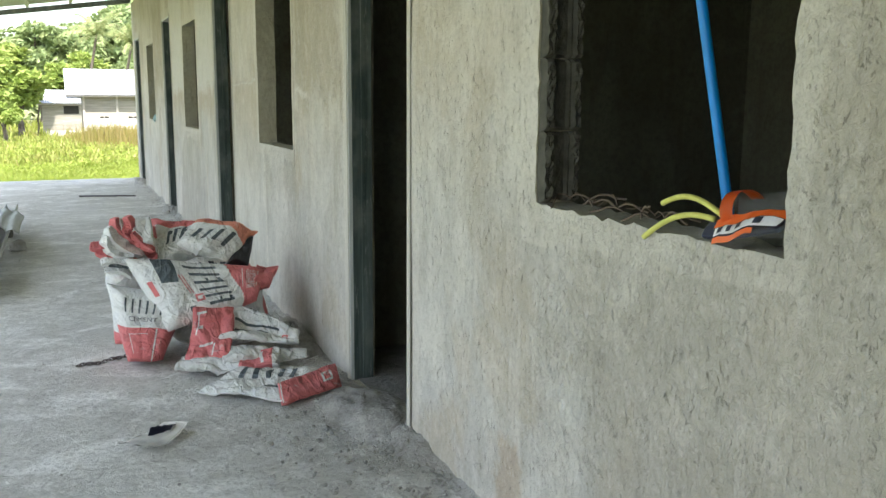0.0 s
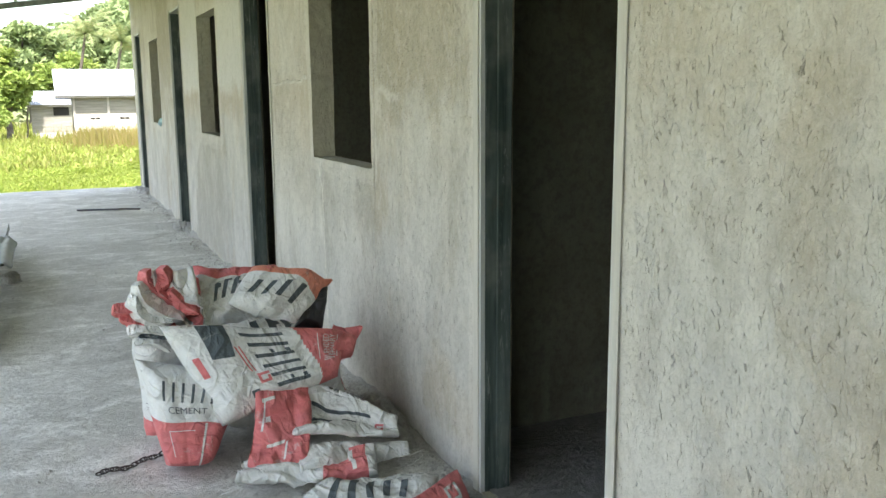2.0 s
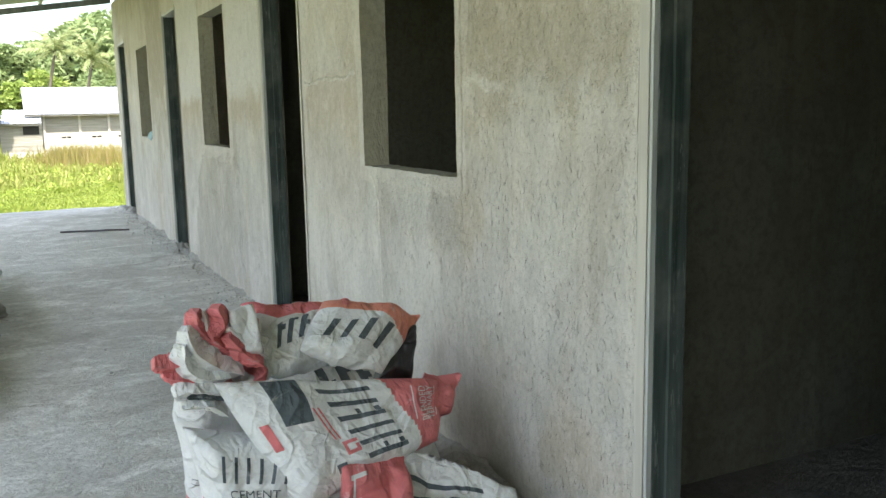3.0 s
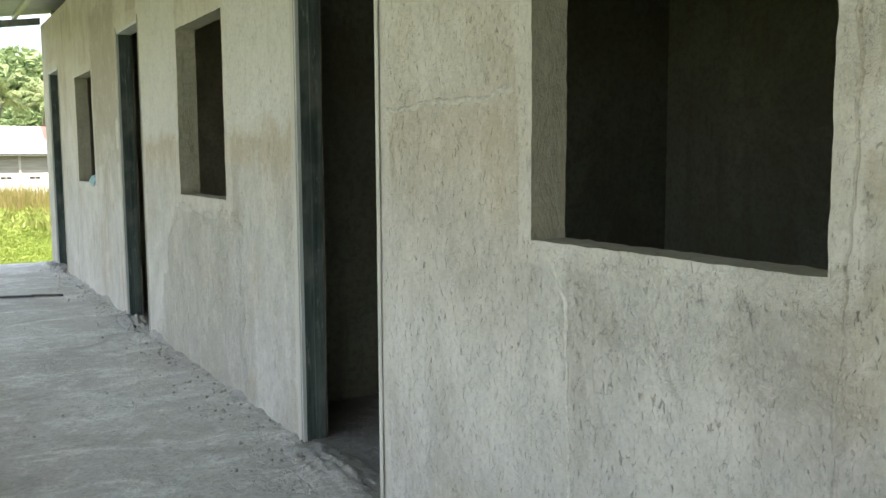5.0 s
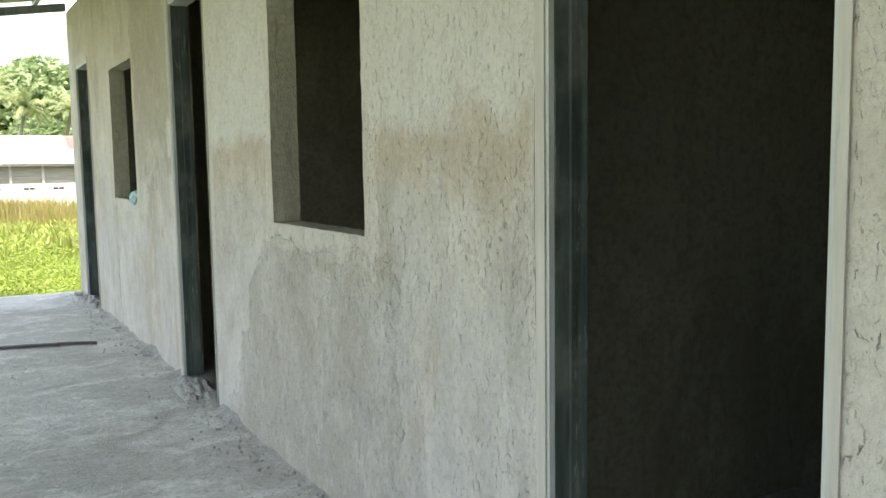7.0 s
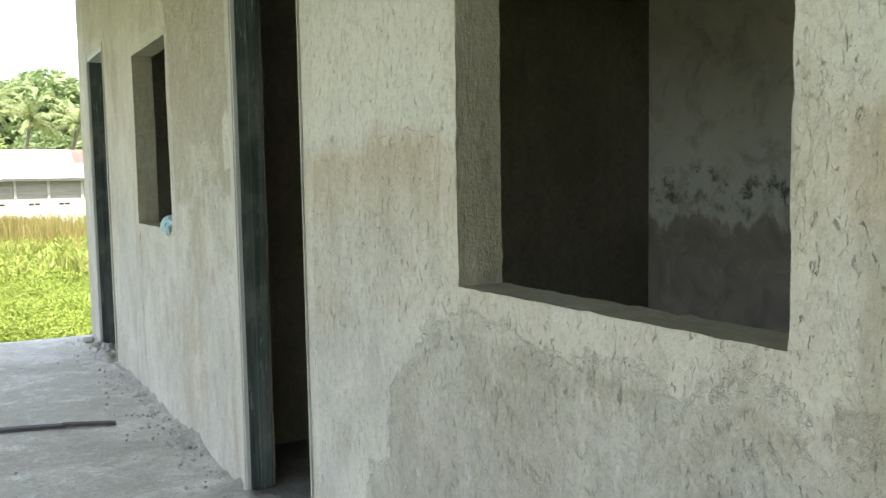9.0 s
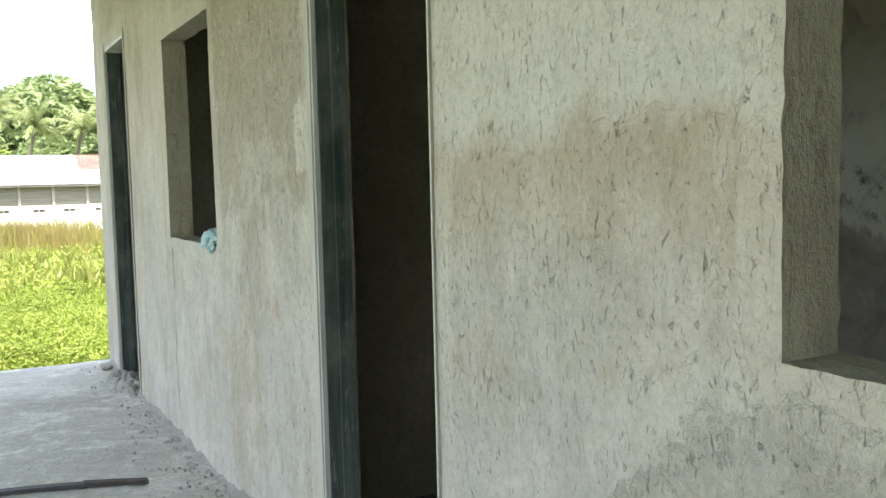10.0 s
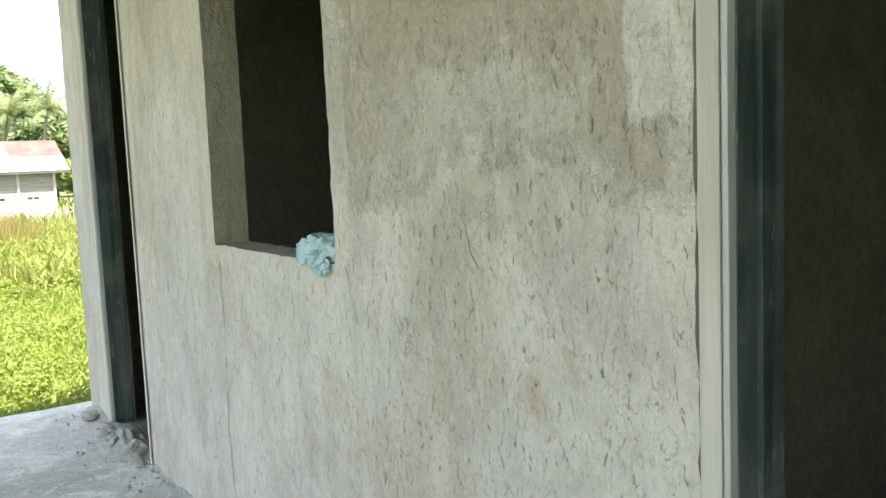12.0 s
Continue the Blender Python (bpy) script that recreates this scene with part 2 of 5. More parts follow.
    # relief: trowel ridges, sand and coarse stipple
    t1 = k.noise(3.6, 8, 0.62, k.mapping((1, 1, 0.45), (0, 0, 5)), 0.5)
    lap = k.ramp(k.noise(6.0, 6, 0.62, k.mapping((1, 1, 0.5), (4, 2, 5)), 0.3), 0.56, 0.575)
    h = k.math("ADD", k.math("MULTIPLY", t1, 0.8), k.math("MULTIPLY", lap, 0.06))
    comb = k.noise(1.0, 5, 0.65, k.mapping((34, 34, 6), (3, 2, 5)))
    h = k.math("ADD", h, k.math("MULTIPLY", comb, 0.12))
    h = k.math("ADD", h, k.math("MULTIPLY", k.noise(95, 4, 0.7), 0.12))
    stip = k.noise(30, 6, 0.7, k.mapping((1, 1, 0.8), (1, 1, 3)), 0.5)
    h = k.math("ADD", h, k.math("MULTIPLY", k.math("MULTIPLY", stip, coarse), 0.55))
    h = k.math("ADD", h, k.math("MULTIPLY", k.math("ADD", coat, k.math("MULTIPLY", coarse_low, -0.5)), 0.07))
    h = k.math("SUBTRACT", k.math("ADD", h, k.math("MULTIPLY", mottle, 0.25)), k.math("MULTIPLY", k.math("MAXIMUM", pits, k.math("MULTIPLY", scratch, 0.6)), 0.4))
    k.bump(h, 0.85, 0.028)
    return k.mat


M = {}
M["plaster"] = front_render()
M["plain_plaster"] = plaster("cement_render")
# Olive is the reveals' own; the darkening is their side shade in colour
M["reveal"] = plaster("shaded_reveal_render", (0.66, 0.66, 0.58), 1.0, False, 0.8)
# Outside render darkened: the rooms' dim light is in the tint
M["inside"] = plaster("shaded_inside_render", (0.275, 0.29, 0.25), 1.0, False, 0.25)


# Lighter copy for one partition, its extra light put into the tint
M["lit_inside"] = plaster("lit_inside_render", (0.37, 0.36, 0.31), 1.0, False, 0.25)


def stained_back():
    k = Nodes("stained_back_render", rough=0.92, spec=0.2)
    z = k.axis(2)
    # Base paler than the other rooms' walls: window light put into the colour
    col = k.mix(k.ramp(k.noise(1.2, 6, 0.6, distort=0.7), 0.35, 0.65), (0.32, 0.29, 0.25), (0.45, 0.42, 0.38))
    wob = k.math("ADD", z, k.ramp(k.noise(3.5, 6, 0.7, k.mapping((1, 1, 0.3))), 0.3, 0.7, -0.1, 0.1))
    band = k.math("MULTIPLY", k.ramp(wob, 0.96, 1.0), k.ramp(wob, 1.2, 1.9, 1, 0.25))
    col = k.mix(k.math("MULTIPLY", band, 0.8), col, (0.72, 0.77, 0.7))
    cloud = k.noise(4.5, 7, 0.7, distort=0.8)
    col = k.mix(k.ramp(cloud, 0.5, 0.66, 0, 0.45), col, (0.16, 0.155, 0.13))
    col = k.mix(k.ramp(cloud, 0.46, 0.36, 0, 0.35), col, (0.6, 0.6, 0.54))
    mould = k.math("MULTIPLY", k.ramp(k.noise(8, 7, 0.75), 0.5, 0.6), k.math("MULTIPLY", k.ramp(wob, 1.0, 1.1), k.ramp(wob, 1.2, 1.3, 1, 0)))
    col = k.mix(k.math("MULTIPLY", mould, 0.85), col, (0.05, 0.06, 0.05))
    k.colour(col)
    k.bump(k.noise(12, 6, 0.7), 0.4, 0.01)
    return k.mat


M["back"] = stained_back()


def concrete(name, a, b, c, dust=1.0):
    k = Nodes(name, rough=0.88, spec=0.3)
    col = k.mix(k.ramp(k.noise(0.8, 6, 0.6, distort=0.8), 0.35, 0.65), a, b)
    # broom and trowel sweeps across the walkway
    sweep = k.noise(2.6, 8, 0.7, k.mapping((0.9, 1.25, 1), (0, 0, 0), (0, 0, 0.5)), 0.8)
    col = k.mix(k.ramp(sweep, 0.5, 0.62, 0, 0.85 * dust), col, c)
    dark = k.noise(1.4, 7, 0.68, k.mapping((1, 1.4, 1), (7, 2, 0)), 1.0)
    col = k.mix(k.ramp(dark, 0.52, 0.68, 0, 0.6), col, (a[0] * 0.52, a[1] * 0.51, a[2] * 0.48))
    grit = k.noise(48, 6, 0.78)
    mid = k.noise(13, 7, 0.72, distort=0.8)
    col = k.mix(k.ramp(mid, 0.5, 0.62, 0, 0.4), col, (a[0] * 0.66, a[1] * 0.65, a[2] * 0.62))
    col = k.mix(k.ramp(mid, 0.36, 0.46, 0.4, 0), col, c)
    col = k.mix(k.ramp(grit, 0.5, 0.66, 0, 0.6), col, (b[0] * 0.55, b[1] * 0.55, b[2] * 0.52))
    k.colour(col)
    h = k.math("ADD", k.noise(4, 7, 0.65, k.mapping((0.8, 1.4, 1), (0, 0, 0), (0, 0, 0.35)), 1.0), k.math("MULTIPLY", k.math("ADD", grit, mid), 0.35))
    k.bump(h, 0.95, 0.028)
    k.rough(k.ramp(sweep, 0.3, 0.7, 0.72, 0.93))
    return k.mat


M["floor"] = concrete("screed_floor", (0.635, 0.63, 0.59), (0.48, 0.475, 0.44), (0.82, 0.815, 0.78))
M["rubble"] = concrete("mortar_rubble", (0.44, 0.43, 0.40), (0.35, 0.34, 0.315), (0.52, 0.51, 0.48))
# Screed tone darkened in colour for the dim rooms
M["shaded_roomfloor"] = concrete("room_floor", (0.24, 0.235, 0.215), (0.19, 0.185, 0.17), (0.3, 0.295, 0.275))


def steel(name, a, b, rust=0.15, rough=0.45, metal=0.25):
    k = Nodes(name, rough=rough, metal=metal)
    streak = k.noise(1.0, 6, 0.65, k.mapping((22, 22, 1.3)), 0.5)
    col = k.mix(k.ramp(streak, 0.38, 0.66), a, b)
    chip = k.noise(7.0, 8, 0.75, k.mapping((4, 4, 0.5), (3, 3, 3)), 0.3)
    col = k.mix(k.ramp(chip, 0.57, 0.64, 0, 0.55), col, (0.34, 0.36, 0.34))
    col = k.mix(k.ramp(k.noise(9, 7, 0.7), 0.6, 0.72, 0, rust), col, (0.2, 0.1, 0.05))
    dust = k.noise(3, 5, 0.6)
    col = k.mix(k.ramp(dust, 0.5, 0.7, 0, 0.35), col, (0.36, 0.35, 0.31))
    k.colour(col)
    k.rough(k.ramp(streak, 0.3, 0.7, rough - 0.1, rough + 0.25))
    k.bump(streak, 0.12, 0.004)
    return k.mat


M["frame"] = steel("galvanised_door_frame", (0.014, 0.026, 0.024), (0.09, 0.115, 0.105), 0.15, 0.65, 0.0)
M["beam"] = steel("primed_steel_beam", (0.14, 0.16, 0.165), (0.25, 0.27, 0.27))
M["sheet"] = steel("galvanised_roof_sheet", (0.55, 0.58, 0.56), (0.66, 0.68, 0.66), 0.03, 0.4, 0.5)


def plain(name, col, rough=0.7, metal=0.0, vary=0.25, scale=8.0, bump=0.15):
    k = Nodes(name, rough=rough, metal=metal)
    n = k.noise(scale, 6, 0.65)
    k.colour(k.mix(k.ramp(n, 0.3, 0.7), tuple(v * (1 + vary) for v in col), tuple(v * (1 - vary) for v in col)))
    k.bump(k.noise(scale * 5, 4, 0.6), bump, 0.004)
    return k.mat


# Near-black: the broken jamb's shade and its moss are both in this tone
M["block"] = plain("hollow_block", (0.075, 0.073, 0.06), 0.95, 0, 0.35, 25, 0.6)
M["earth"] = plain("earth", (0.13, 0.14, 0.05), 0.95, 0, 0.4, 1.5, 0.6)


# ---- helpers for building ----
def mesh_of(name, bm, mat, smooth=False):
    me = bpy.data.meshes.new(name)
    bm.to_mesh(me)
    bm.free()
    for m in (mat if isinstance(mat, (list, tuple)) else [mat]):
        me.materials.append(m)
    if smooth:
        for p in me.polygons:
            p.use_smooth = True
    return me


def part(name, bm, mat, parent=None, label="", smooth=False):
    ob = new(name, mesh_of(name, bm, mat, smooth))
    if parent is not None:
        ob.parent = parent
    if label:
        ob["label"] = label
    return ob


def empty(name, m=None):
    ob = new(name)
    ob.empty_display_size = 0.1
    if m is not None:
        ob.matrix_world = m
    return ob


def box(bm, x0, x1, y0, y1, z0, z1, bevel=0.0):
    r = bmesh.ops.create_cube(bm, size=1.0, matrix=Matrix.LocRotScale(((x0 + x1) / 2, (y0 + y1) / 2, (z0 + z1) / 2), None, (x1 - x0, y1 - y0, z1 - z0)))
    if bevel:
        es = list({e for v in r["verts"] for e in v.link_edges})
        bmesh.ops.bevel(bm, geom=es, offset=bevel, segments=2, affect="EDGES", profile=0.5)
    return bm


def boxed(*a, bevel=0.0):
    return box(bmesh.new(), *a, bevel=bevel)


def grid_steps(lo, hi, marks, step):
    """Coordinates from lo to hi that hit every mark, about step apart."""
    out = []
    cuts = sorted({lo, hi, *[m for m in marks if lo < m < hi]})
    for a, b in zip(cuts, cuts[1:]):
        n = max(1, round((b - a) / step))
        out += [a + (b - a) * i / n for i in range(n)]
    return out + [hi]


def pierced_wall(y0, y1, z0, z1, xf, thick, holes, step=0.05):
    """A wall in the yz plane, its face at xf looking to -x; holes are (y0, y1, z0, z1, raggedness)."""
    ys = grid_steps(y0, y1, [v for h in holes for v in h[:2]], step)
    zs = grid_steps(z0, z1, [v for h in holes for v in h[2:4]], step)
    bm = bmesh.new()

    def rag(y, z):
        r = 0.0015
        for a, b, c, d, g in holes:
            if a - 1e-4 <= y <= b + 1e-4 and c - 1e-4 <= z <= d + 1e-4:
                r = g
        return r

    def inside(y, z):
        return any(a < y < b and c < z < d for a, b, c, d, _ in holes)

    lay = bm.verts.layers.float.new("band")

    def band(y, z):
        d = 9.0
        for a, b, c, e, _ in holes:
            d = min(d, math.hypot(max(a - y, 0, y - b), max(c - z, 0, z - e)))
        w = 0.075 + 0.03 * noise.noise(Vector((y * 3, z * 2.2, 5))) + 0.015 * noise.noise(Vector((y * 13, z * 9, 2)))
        w *= 0.4 + 0.9 * max(0, min(1, 0.75 + noise.noise(Vector((y * 0.8, z * 0.7, 8)))))
        return max(0.0, min(1.0, 0.5 + (w - d) / 0.05))

    vs = {}
    for side in (0, 1):
        for i, y in enumerate(ys):
            for j, z in enumerate(zs):
                g = rag(y, z)
                q = Vector((y * 23, z * 23, 3.0 + side * 2))
                dy, dz = noise.noise(q) + 0.6 * noise.noise(q * 3.1), noise.noise(q + Vector((7, 3, 1))) + 0.6 * noise.noise(q * 3.3)
                dx = 0.004 * noise.noise(Vector((y * 1.3, z * 1.3, side))) + 0.0022 * noise.noise(Vector((y * 6, z * 4, 9)))
                inner = 0 < i < len(ys) - 1 and 0 < j < len(zs) - 1
                vs[side, i, j] = bm.verts.new((xf + side * thick + dx, y + (dy * g if inner else 0), z + (dz * g if inner else 0)))
                vs[side, i, j][lay] = band(y, z)
    solid = {}
    for i in range(len(ys) - 1):
        for j in range(len(zs) - 1):
            solid[i, j] = not inside((ys[i] + ys[i + 1]) / 2, (zs[j] + zs[j + 1]) / 2)
    for (i, j), s in solid.items():
        if not s:
            continue
        bm.faces.new([vs[0, i, j], vs[0, i, j + 1], vs[0, i + 1, j + 1], vs[0, i + 1, j]])
        bm.faces.new([vs[1, i, j], vs[1, i + 1, j], vs[1, i + 1, j + 1], vs[1, i, j + 1]])
        for (di, dj, a, b) in ((-1, 0, (i, j), (i, j + 1)), (1, 0, (i + 1, j + 1), (i + 1, j)), (0, -1, (i + 1, j), (i, j)), (0, 1, (i, j + 1), (i + 1, j + 1))):
            if not solid.get((i + di, j + dj), False):
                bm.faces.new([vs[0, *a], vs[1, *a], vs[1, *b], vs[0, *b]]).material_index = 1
    bmesh.ops.recalc_face_normals(bm, faces=bm.faces)
    loose = [v for v in bm.verts if not v.link_faces]
    bmesh.ops.delete(bm, geom=loose, context="VERTS")
    return bm


# ---- the building ----
WX, WT = 1.588, 0.115          # wall face and thickness
SILL, HEAD, DOOR = 1.0, 1.968, 2.155
WINDOWS = [(2.235, 3.12), (5.775, 6.64), (9.21, 10.085), (12.885, 13.735)]
DOORS = [(4.05, 4.768), (7.505, 8.235), (11.03, 11.752), (14.725, 15.43)]
PARTITIONS = [1.55, 5.2, 8.72, 12.28]
# Building taken to run on unseen to Y0, which cuts light from behind
Y0, Y1, TOP = -12.0, 15.9, 2.72
BACK = 4.22

holes = [(a, b, SILL, HEAD, 0.012 if i == 0 else 0.005) for i, (a, b) in enumerate(WINDOWS)]
holes += [(a, b, 0.0, DOOR, 0.003) for a, b in DOORS]
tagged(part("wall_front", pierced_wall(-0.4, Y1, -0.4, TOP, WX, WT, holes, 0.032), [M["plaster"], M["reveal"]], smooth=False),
       "unseen added run of grey cement-rendered wall behind the camera with window and door openings", "wall", kind="structure")
tagged(part("wall_front_near", boxed(WX, WX + WT, Y0, -0.402, -0.4, TOP), M["plain_plaster"]), "unseen added run of grey cement-rendered wall behind the camera", "wall", kind="structure")
for a, b, m, lab in ((Y0, 8.78, "inside", "grey rendered back wall of the rooms, dim light in its colour"), (8.78, 12.34, "back", "damp-stained mouldy rendered back wall of a room"), (12.34, Y1, "inside", "grey rendered back wall of the rooms, dim light in its colour")):
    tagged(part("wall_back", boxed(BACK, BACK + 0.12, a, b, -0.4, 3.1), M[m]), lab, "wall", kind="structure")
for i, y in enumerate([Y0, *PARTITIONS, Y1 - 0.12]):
    tagged(part("wall_partition", boxed(WX + WT, BACK, y, y + 0.12, -0.4, 3.1), M["lit_inside" if y == 12.28 else "inside"]), "grey rendered partition wall between rooms, dim light in its colour", "wall", kind="structure")
tagged(part("ceiling", boxed(WX + WT, BACK, Y0, Y1, 3.1, 3.16), M["inside"]), "unpainted ceiling above the rooms, dim light in its colour", "ceiling", kind="structure")
tagged(part("room_floor", boxed(WX + 0.03, BACK + 0.12, Y0, Y1, -0.4, 0.006), M["shaded_roomfloor"]), "unfinished concrete floor of the rooms, dim light in its colour", "floor", kind="structure")

# Unseen wall added behind the camera to dim the near end
tagged(part("wall_light_block", boxed(-1.3, WX - 0.002, -1.12, -1.0, -0.4, TOP), M["plain_plaster"]), "plain unseen wall added to dim the near end of the walkway", "wall", kind="structure")

# walkway slab
FX0 = -1.3
bm = bmesh.new()
xs = grid_steps(FX0, WX + 0.03, [], 0.07)
ysf = grid_steps(Y0, 16.0, [], 0.1)
gv = [[bm.verts.new((x, y, 0.006 * noise.noise(Vector((x * 1.7, y * 0.9, 0))) + 0.0025 * noise.noise(Vector((x * 7, y * 5, 4))) - 0.004)) for y in ysf] for x in xs]
for i in range(len(xs) - 1):
    for j in range(len(ysf) - 1):
        bm.faces.new([gv[i][j], gv[i + 1][j], gv[i + 1][j + 1], gv[i][j + 1]])
for edge in ([g[-1] for g in gv], gv[0], [g[0] for g in gv]):
    low = [bm.verts.new((v.co.x, v.co.y, -0.7)) for v in edge]
    for k in range(len(edge) - 1):
        bm.faces.new([edge[k], edge[k + 1], low[k + 1], low[k]])
bmesh.ops.recalc_face_normals(bm, faces=bm.faces)
tagged(part("floor", bm, M["floor"], smooth=True), "rough grey concrete walkway slab with dusty trowel marks", "floor", kind="structure")

# ground
GZ = -0.5


def gz(y):
    """The ground falls gently away from the slab."""
    return GZ - 0.85 * max(0.0, min(1.0, (y - 20) / 40))


bm = bmesh.new()
for a, b, c, d in ((-300, 300, -200, 400),):
    n = 60
    gg = [[bm.verts.new((a + (b - a) * i / n, c + (d - c) * j / n, gz(c + (d - c) * j / n))) for j in range(n + 1)] for i in range(n + 1)]
    for i in range(n):
        for j in range(n):
            bm.faces.new([gg[i][j], gg[i + 1][j], gg[i + 1][j + 1], gg[i][j + 1]])
tagged(part("ground", bm, M["earth"]), "open grassy ground round the building", "ground", kind="structure")

# porch roof: fall of 0.144 towards the open side
def roof_z(x):
    return 2.735 + 0.144 * (x - WX)

EAVE = -1.15
porch = tagged(empty("porch_roof"), "corrugated metal porch roof on grey steel beams and purlins", "roof", kind="structure")
bm = bmesh.new()
xs = [EAVE - 0.15, WX + 0.3]
per = 0.076
n = int((16.05 - Y0) / per * 6)
rows = []
for i in range(n + 1):
    y = Y0 + (16.05 - Y0) * i / n
    dz = 0.009 * math.cos(2 * math.pi * y / per)
    rows.append([bm.verts.new((x, y, roof_z(x) + 0.14 + dz)) for x in xs])
for a, b in zip(rows, rows[1:]):
    bm.faces.new([a[0], b[0], b[1], a[1]])
part("roof_sheet", bm, M["sheet"], porch, smooth=True)


def sloped_bar(name, x0, x1, y0, y1, drop, height, mat):
    b = boxed(x0, x1, y0, y1, 0, height, bevel=0.004)
    for v in b.verts:
        v.co.z += roof_z(v.co.x) + drop
    return part(name, b, mat, porch)


for y in (15.85, 12.22, 8.66, 5.14, 1.5, -2.0, -5.5, -9.0):
    sloped_bar("rafter", EAVE, WX - 0.004, y, y + 0.06, 0.0, 0.075, M["beam"])
for x in (-1.1, -0.5, 0.1, 0.7, 1.3):
    sloped_bar("purlin", x, x + 0.045, Y0, 16.0, 0.076, 0.05, M["sheet"])
for y in (15.8, 12.2, 8.65, 5.1, 1.5, -2.0, -5.5, -9.0):
    part("post", boxed(EAVE, EAVE + 0.1, y, y + 0.1, -0.002, roof_z(EAVE) + 0.0, bevel=0.006), M["beam"], porch)
# main roof, over the rooms
bm = bmesh.new()
rows = []
for i in range(n + 1):
    y = Y0 - 0.1 + (16.15 - Y0) * i / n
    dz = 0.009 * math.cos(2 * math.pi * y / per)
    rows.append([bm.verts.new((x, y, z + dz)) for x, z in ((WX - 0.02, 2.9), (BACK + 0.5, 3.5))])
for a, b in zip(rows, rows[1:]):
    bm.faces.new([a[0], b[0], b[1], a[1]])
tagged(part("roof_main", bm, M["sheet"], smooth=True), "corrugated metal roof over the rooms", "roof", kind="structure")

# steel door frames
M["lip"] = steel("bare_frame_lip", (0.42, 0.44, 0.42), (0.6, 0.61, 0.58), 0.1, 0.5, 0.1)
M["flange"] = steel("smeared_frame_flange", (0.44, 0.425, 0.37), (0.57, 0.55, 0.49), 0.05, 0.8, 0.0)
for (y0, y1), near in zip(DOORS, (0.032, 0.022, 0.004, 0.02)):
    fr = tagged(empty("door_frame", pose(WX, y1, 0)), "dark grey galvanised steel door frame set in cement render", "door frame", "door frames")
    D, W = 0.1, y1 - y0
    for s in (1, -1):
        far = 0.0 if s > 0 else -W
        b = bmesh.new()
        for x0, x1, t in ((0.012, 0.052, 0.012), (0.052, D, 0.02)):
            box(b, x0, x1, min(far, far - s * t), max(far, far - s * t), 0.0, DOOR, bevel=0.0015)
        part("jamb", b, M["frame"], fr)
        part("lip", boxed(-0.005, 0.0115, min(far, far - s * 0.011), max(far, far - s * 0.011), 0.0, DOOR, bevel=0.0015), M["lip"], fr, "pale worn front edge of the frame")
        reach = s * (0.035 if s > 0 else near)
        part("flange", boxed(-0.009, -0.0055, min(far, far + reach), max(far, far + reach), 0.0, DOOR + 0.03, bevel=0.001), M["flange"], fr, "pale cement-smeared front flange")
    part("head", boxed(-0.003, D, -W + 0.02, -0.02, DOOR - 0.022, DOOR, bevel=0.0015), M["lip"], fr)


# ---- cement bags ----
def cloth_mat(name, col, dirt=0.5, rough=0.62):
    k = Nodes(name, rough=rough, spec=0.3)
    n = k.noise(6, 7, 0.7)
    c = k.mix(k.ramp(n, 0.42, 0.7, 0, dirt), col, tuple(v * 0.55 + 0.08 for v in col))
    c = k.mix(k.ramp(k.noise(22, 5, 0.7), 0.5, 0.75, 0, 0.4), c, tuple(min(1, v * 1.35 + 0.04) for v in col))
    scuff = k.ramp(k.noise(13, 8, 0.75, k.mapping((1, 1, 1), (5, 5, 5)), 0.8), 0.57, 0.66, 0, 0.55)
    c = k.mix(scuff, c, (0.62, 0.6, 0.56))
    stain = k.ramp(k.noise(3.5, 6, 0.65, k.mapping((1, 1, 1), (9, 2, 5))), 0.52, 0.7, 0, 0.22)
    c = k.mix(stain, c, tuple(v * 0.5 + 0.05 for v in col))
    k.colour(c)
    weave = k.n.new("ShaderNodeTexWave")
    weave.inputs["Scale"].default_value = 120
    k.l.new(k.tc, weave.inputs["Vector"])
    h = k.math("ADD", k.math("MULTIPLY", weave.outputs["Fac"], 0.04), k.math("MULTIPLY", k.noise(60, 5, 0.65), 0.25))
    for size, turn, w in ((8, (0.3, 0.8, 0.2), 1.5), (13, (1.1, 0.2, 0.9), 1.1), (24, (0.6, 1.4, 0.4), 0.2)):
        f = k.math("ABSOLUTE", k.math("SUBTRACT", k.noise(size, 2, 0.4, k.mapping((1, 0.45, 1), (size, 2, 5), turn), 0.5), 0.5))
        h = k.math("ADD", h, k.ramp(f, 0.0, 0.09, w * 0.45, 0.0))
    k.bump(h, 0.75, 0.012)
    return k.mat


M["poly"] = cloth_mat("white_woven_plastic", (0.66, 0.67, 0.65), 0.4)
M["red"] = cloth_mat("faded_red_print", (0.60, 0.165, 0.165), 0.45)
M["ink"] = cloth_mat("dark_grey_print", (0.075, 0.095, 0.105), 0.35)
M["palered"] = cloth_mat("orange_red_print", (0.62, 0.22, 0.15), 0.5)
M["black"] = plain("black_plastic", (0.015, 0.015, 0.017), 0.4, 0, 0.3, 20)


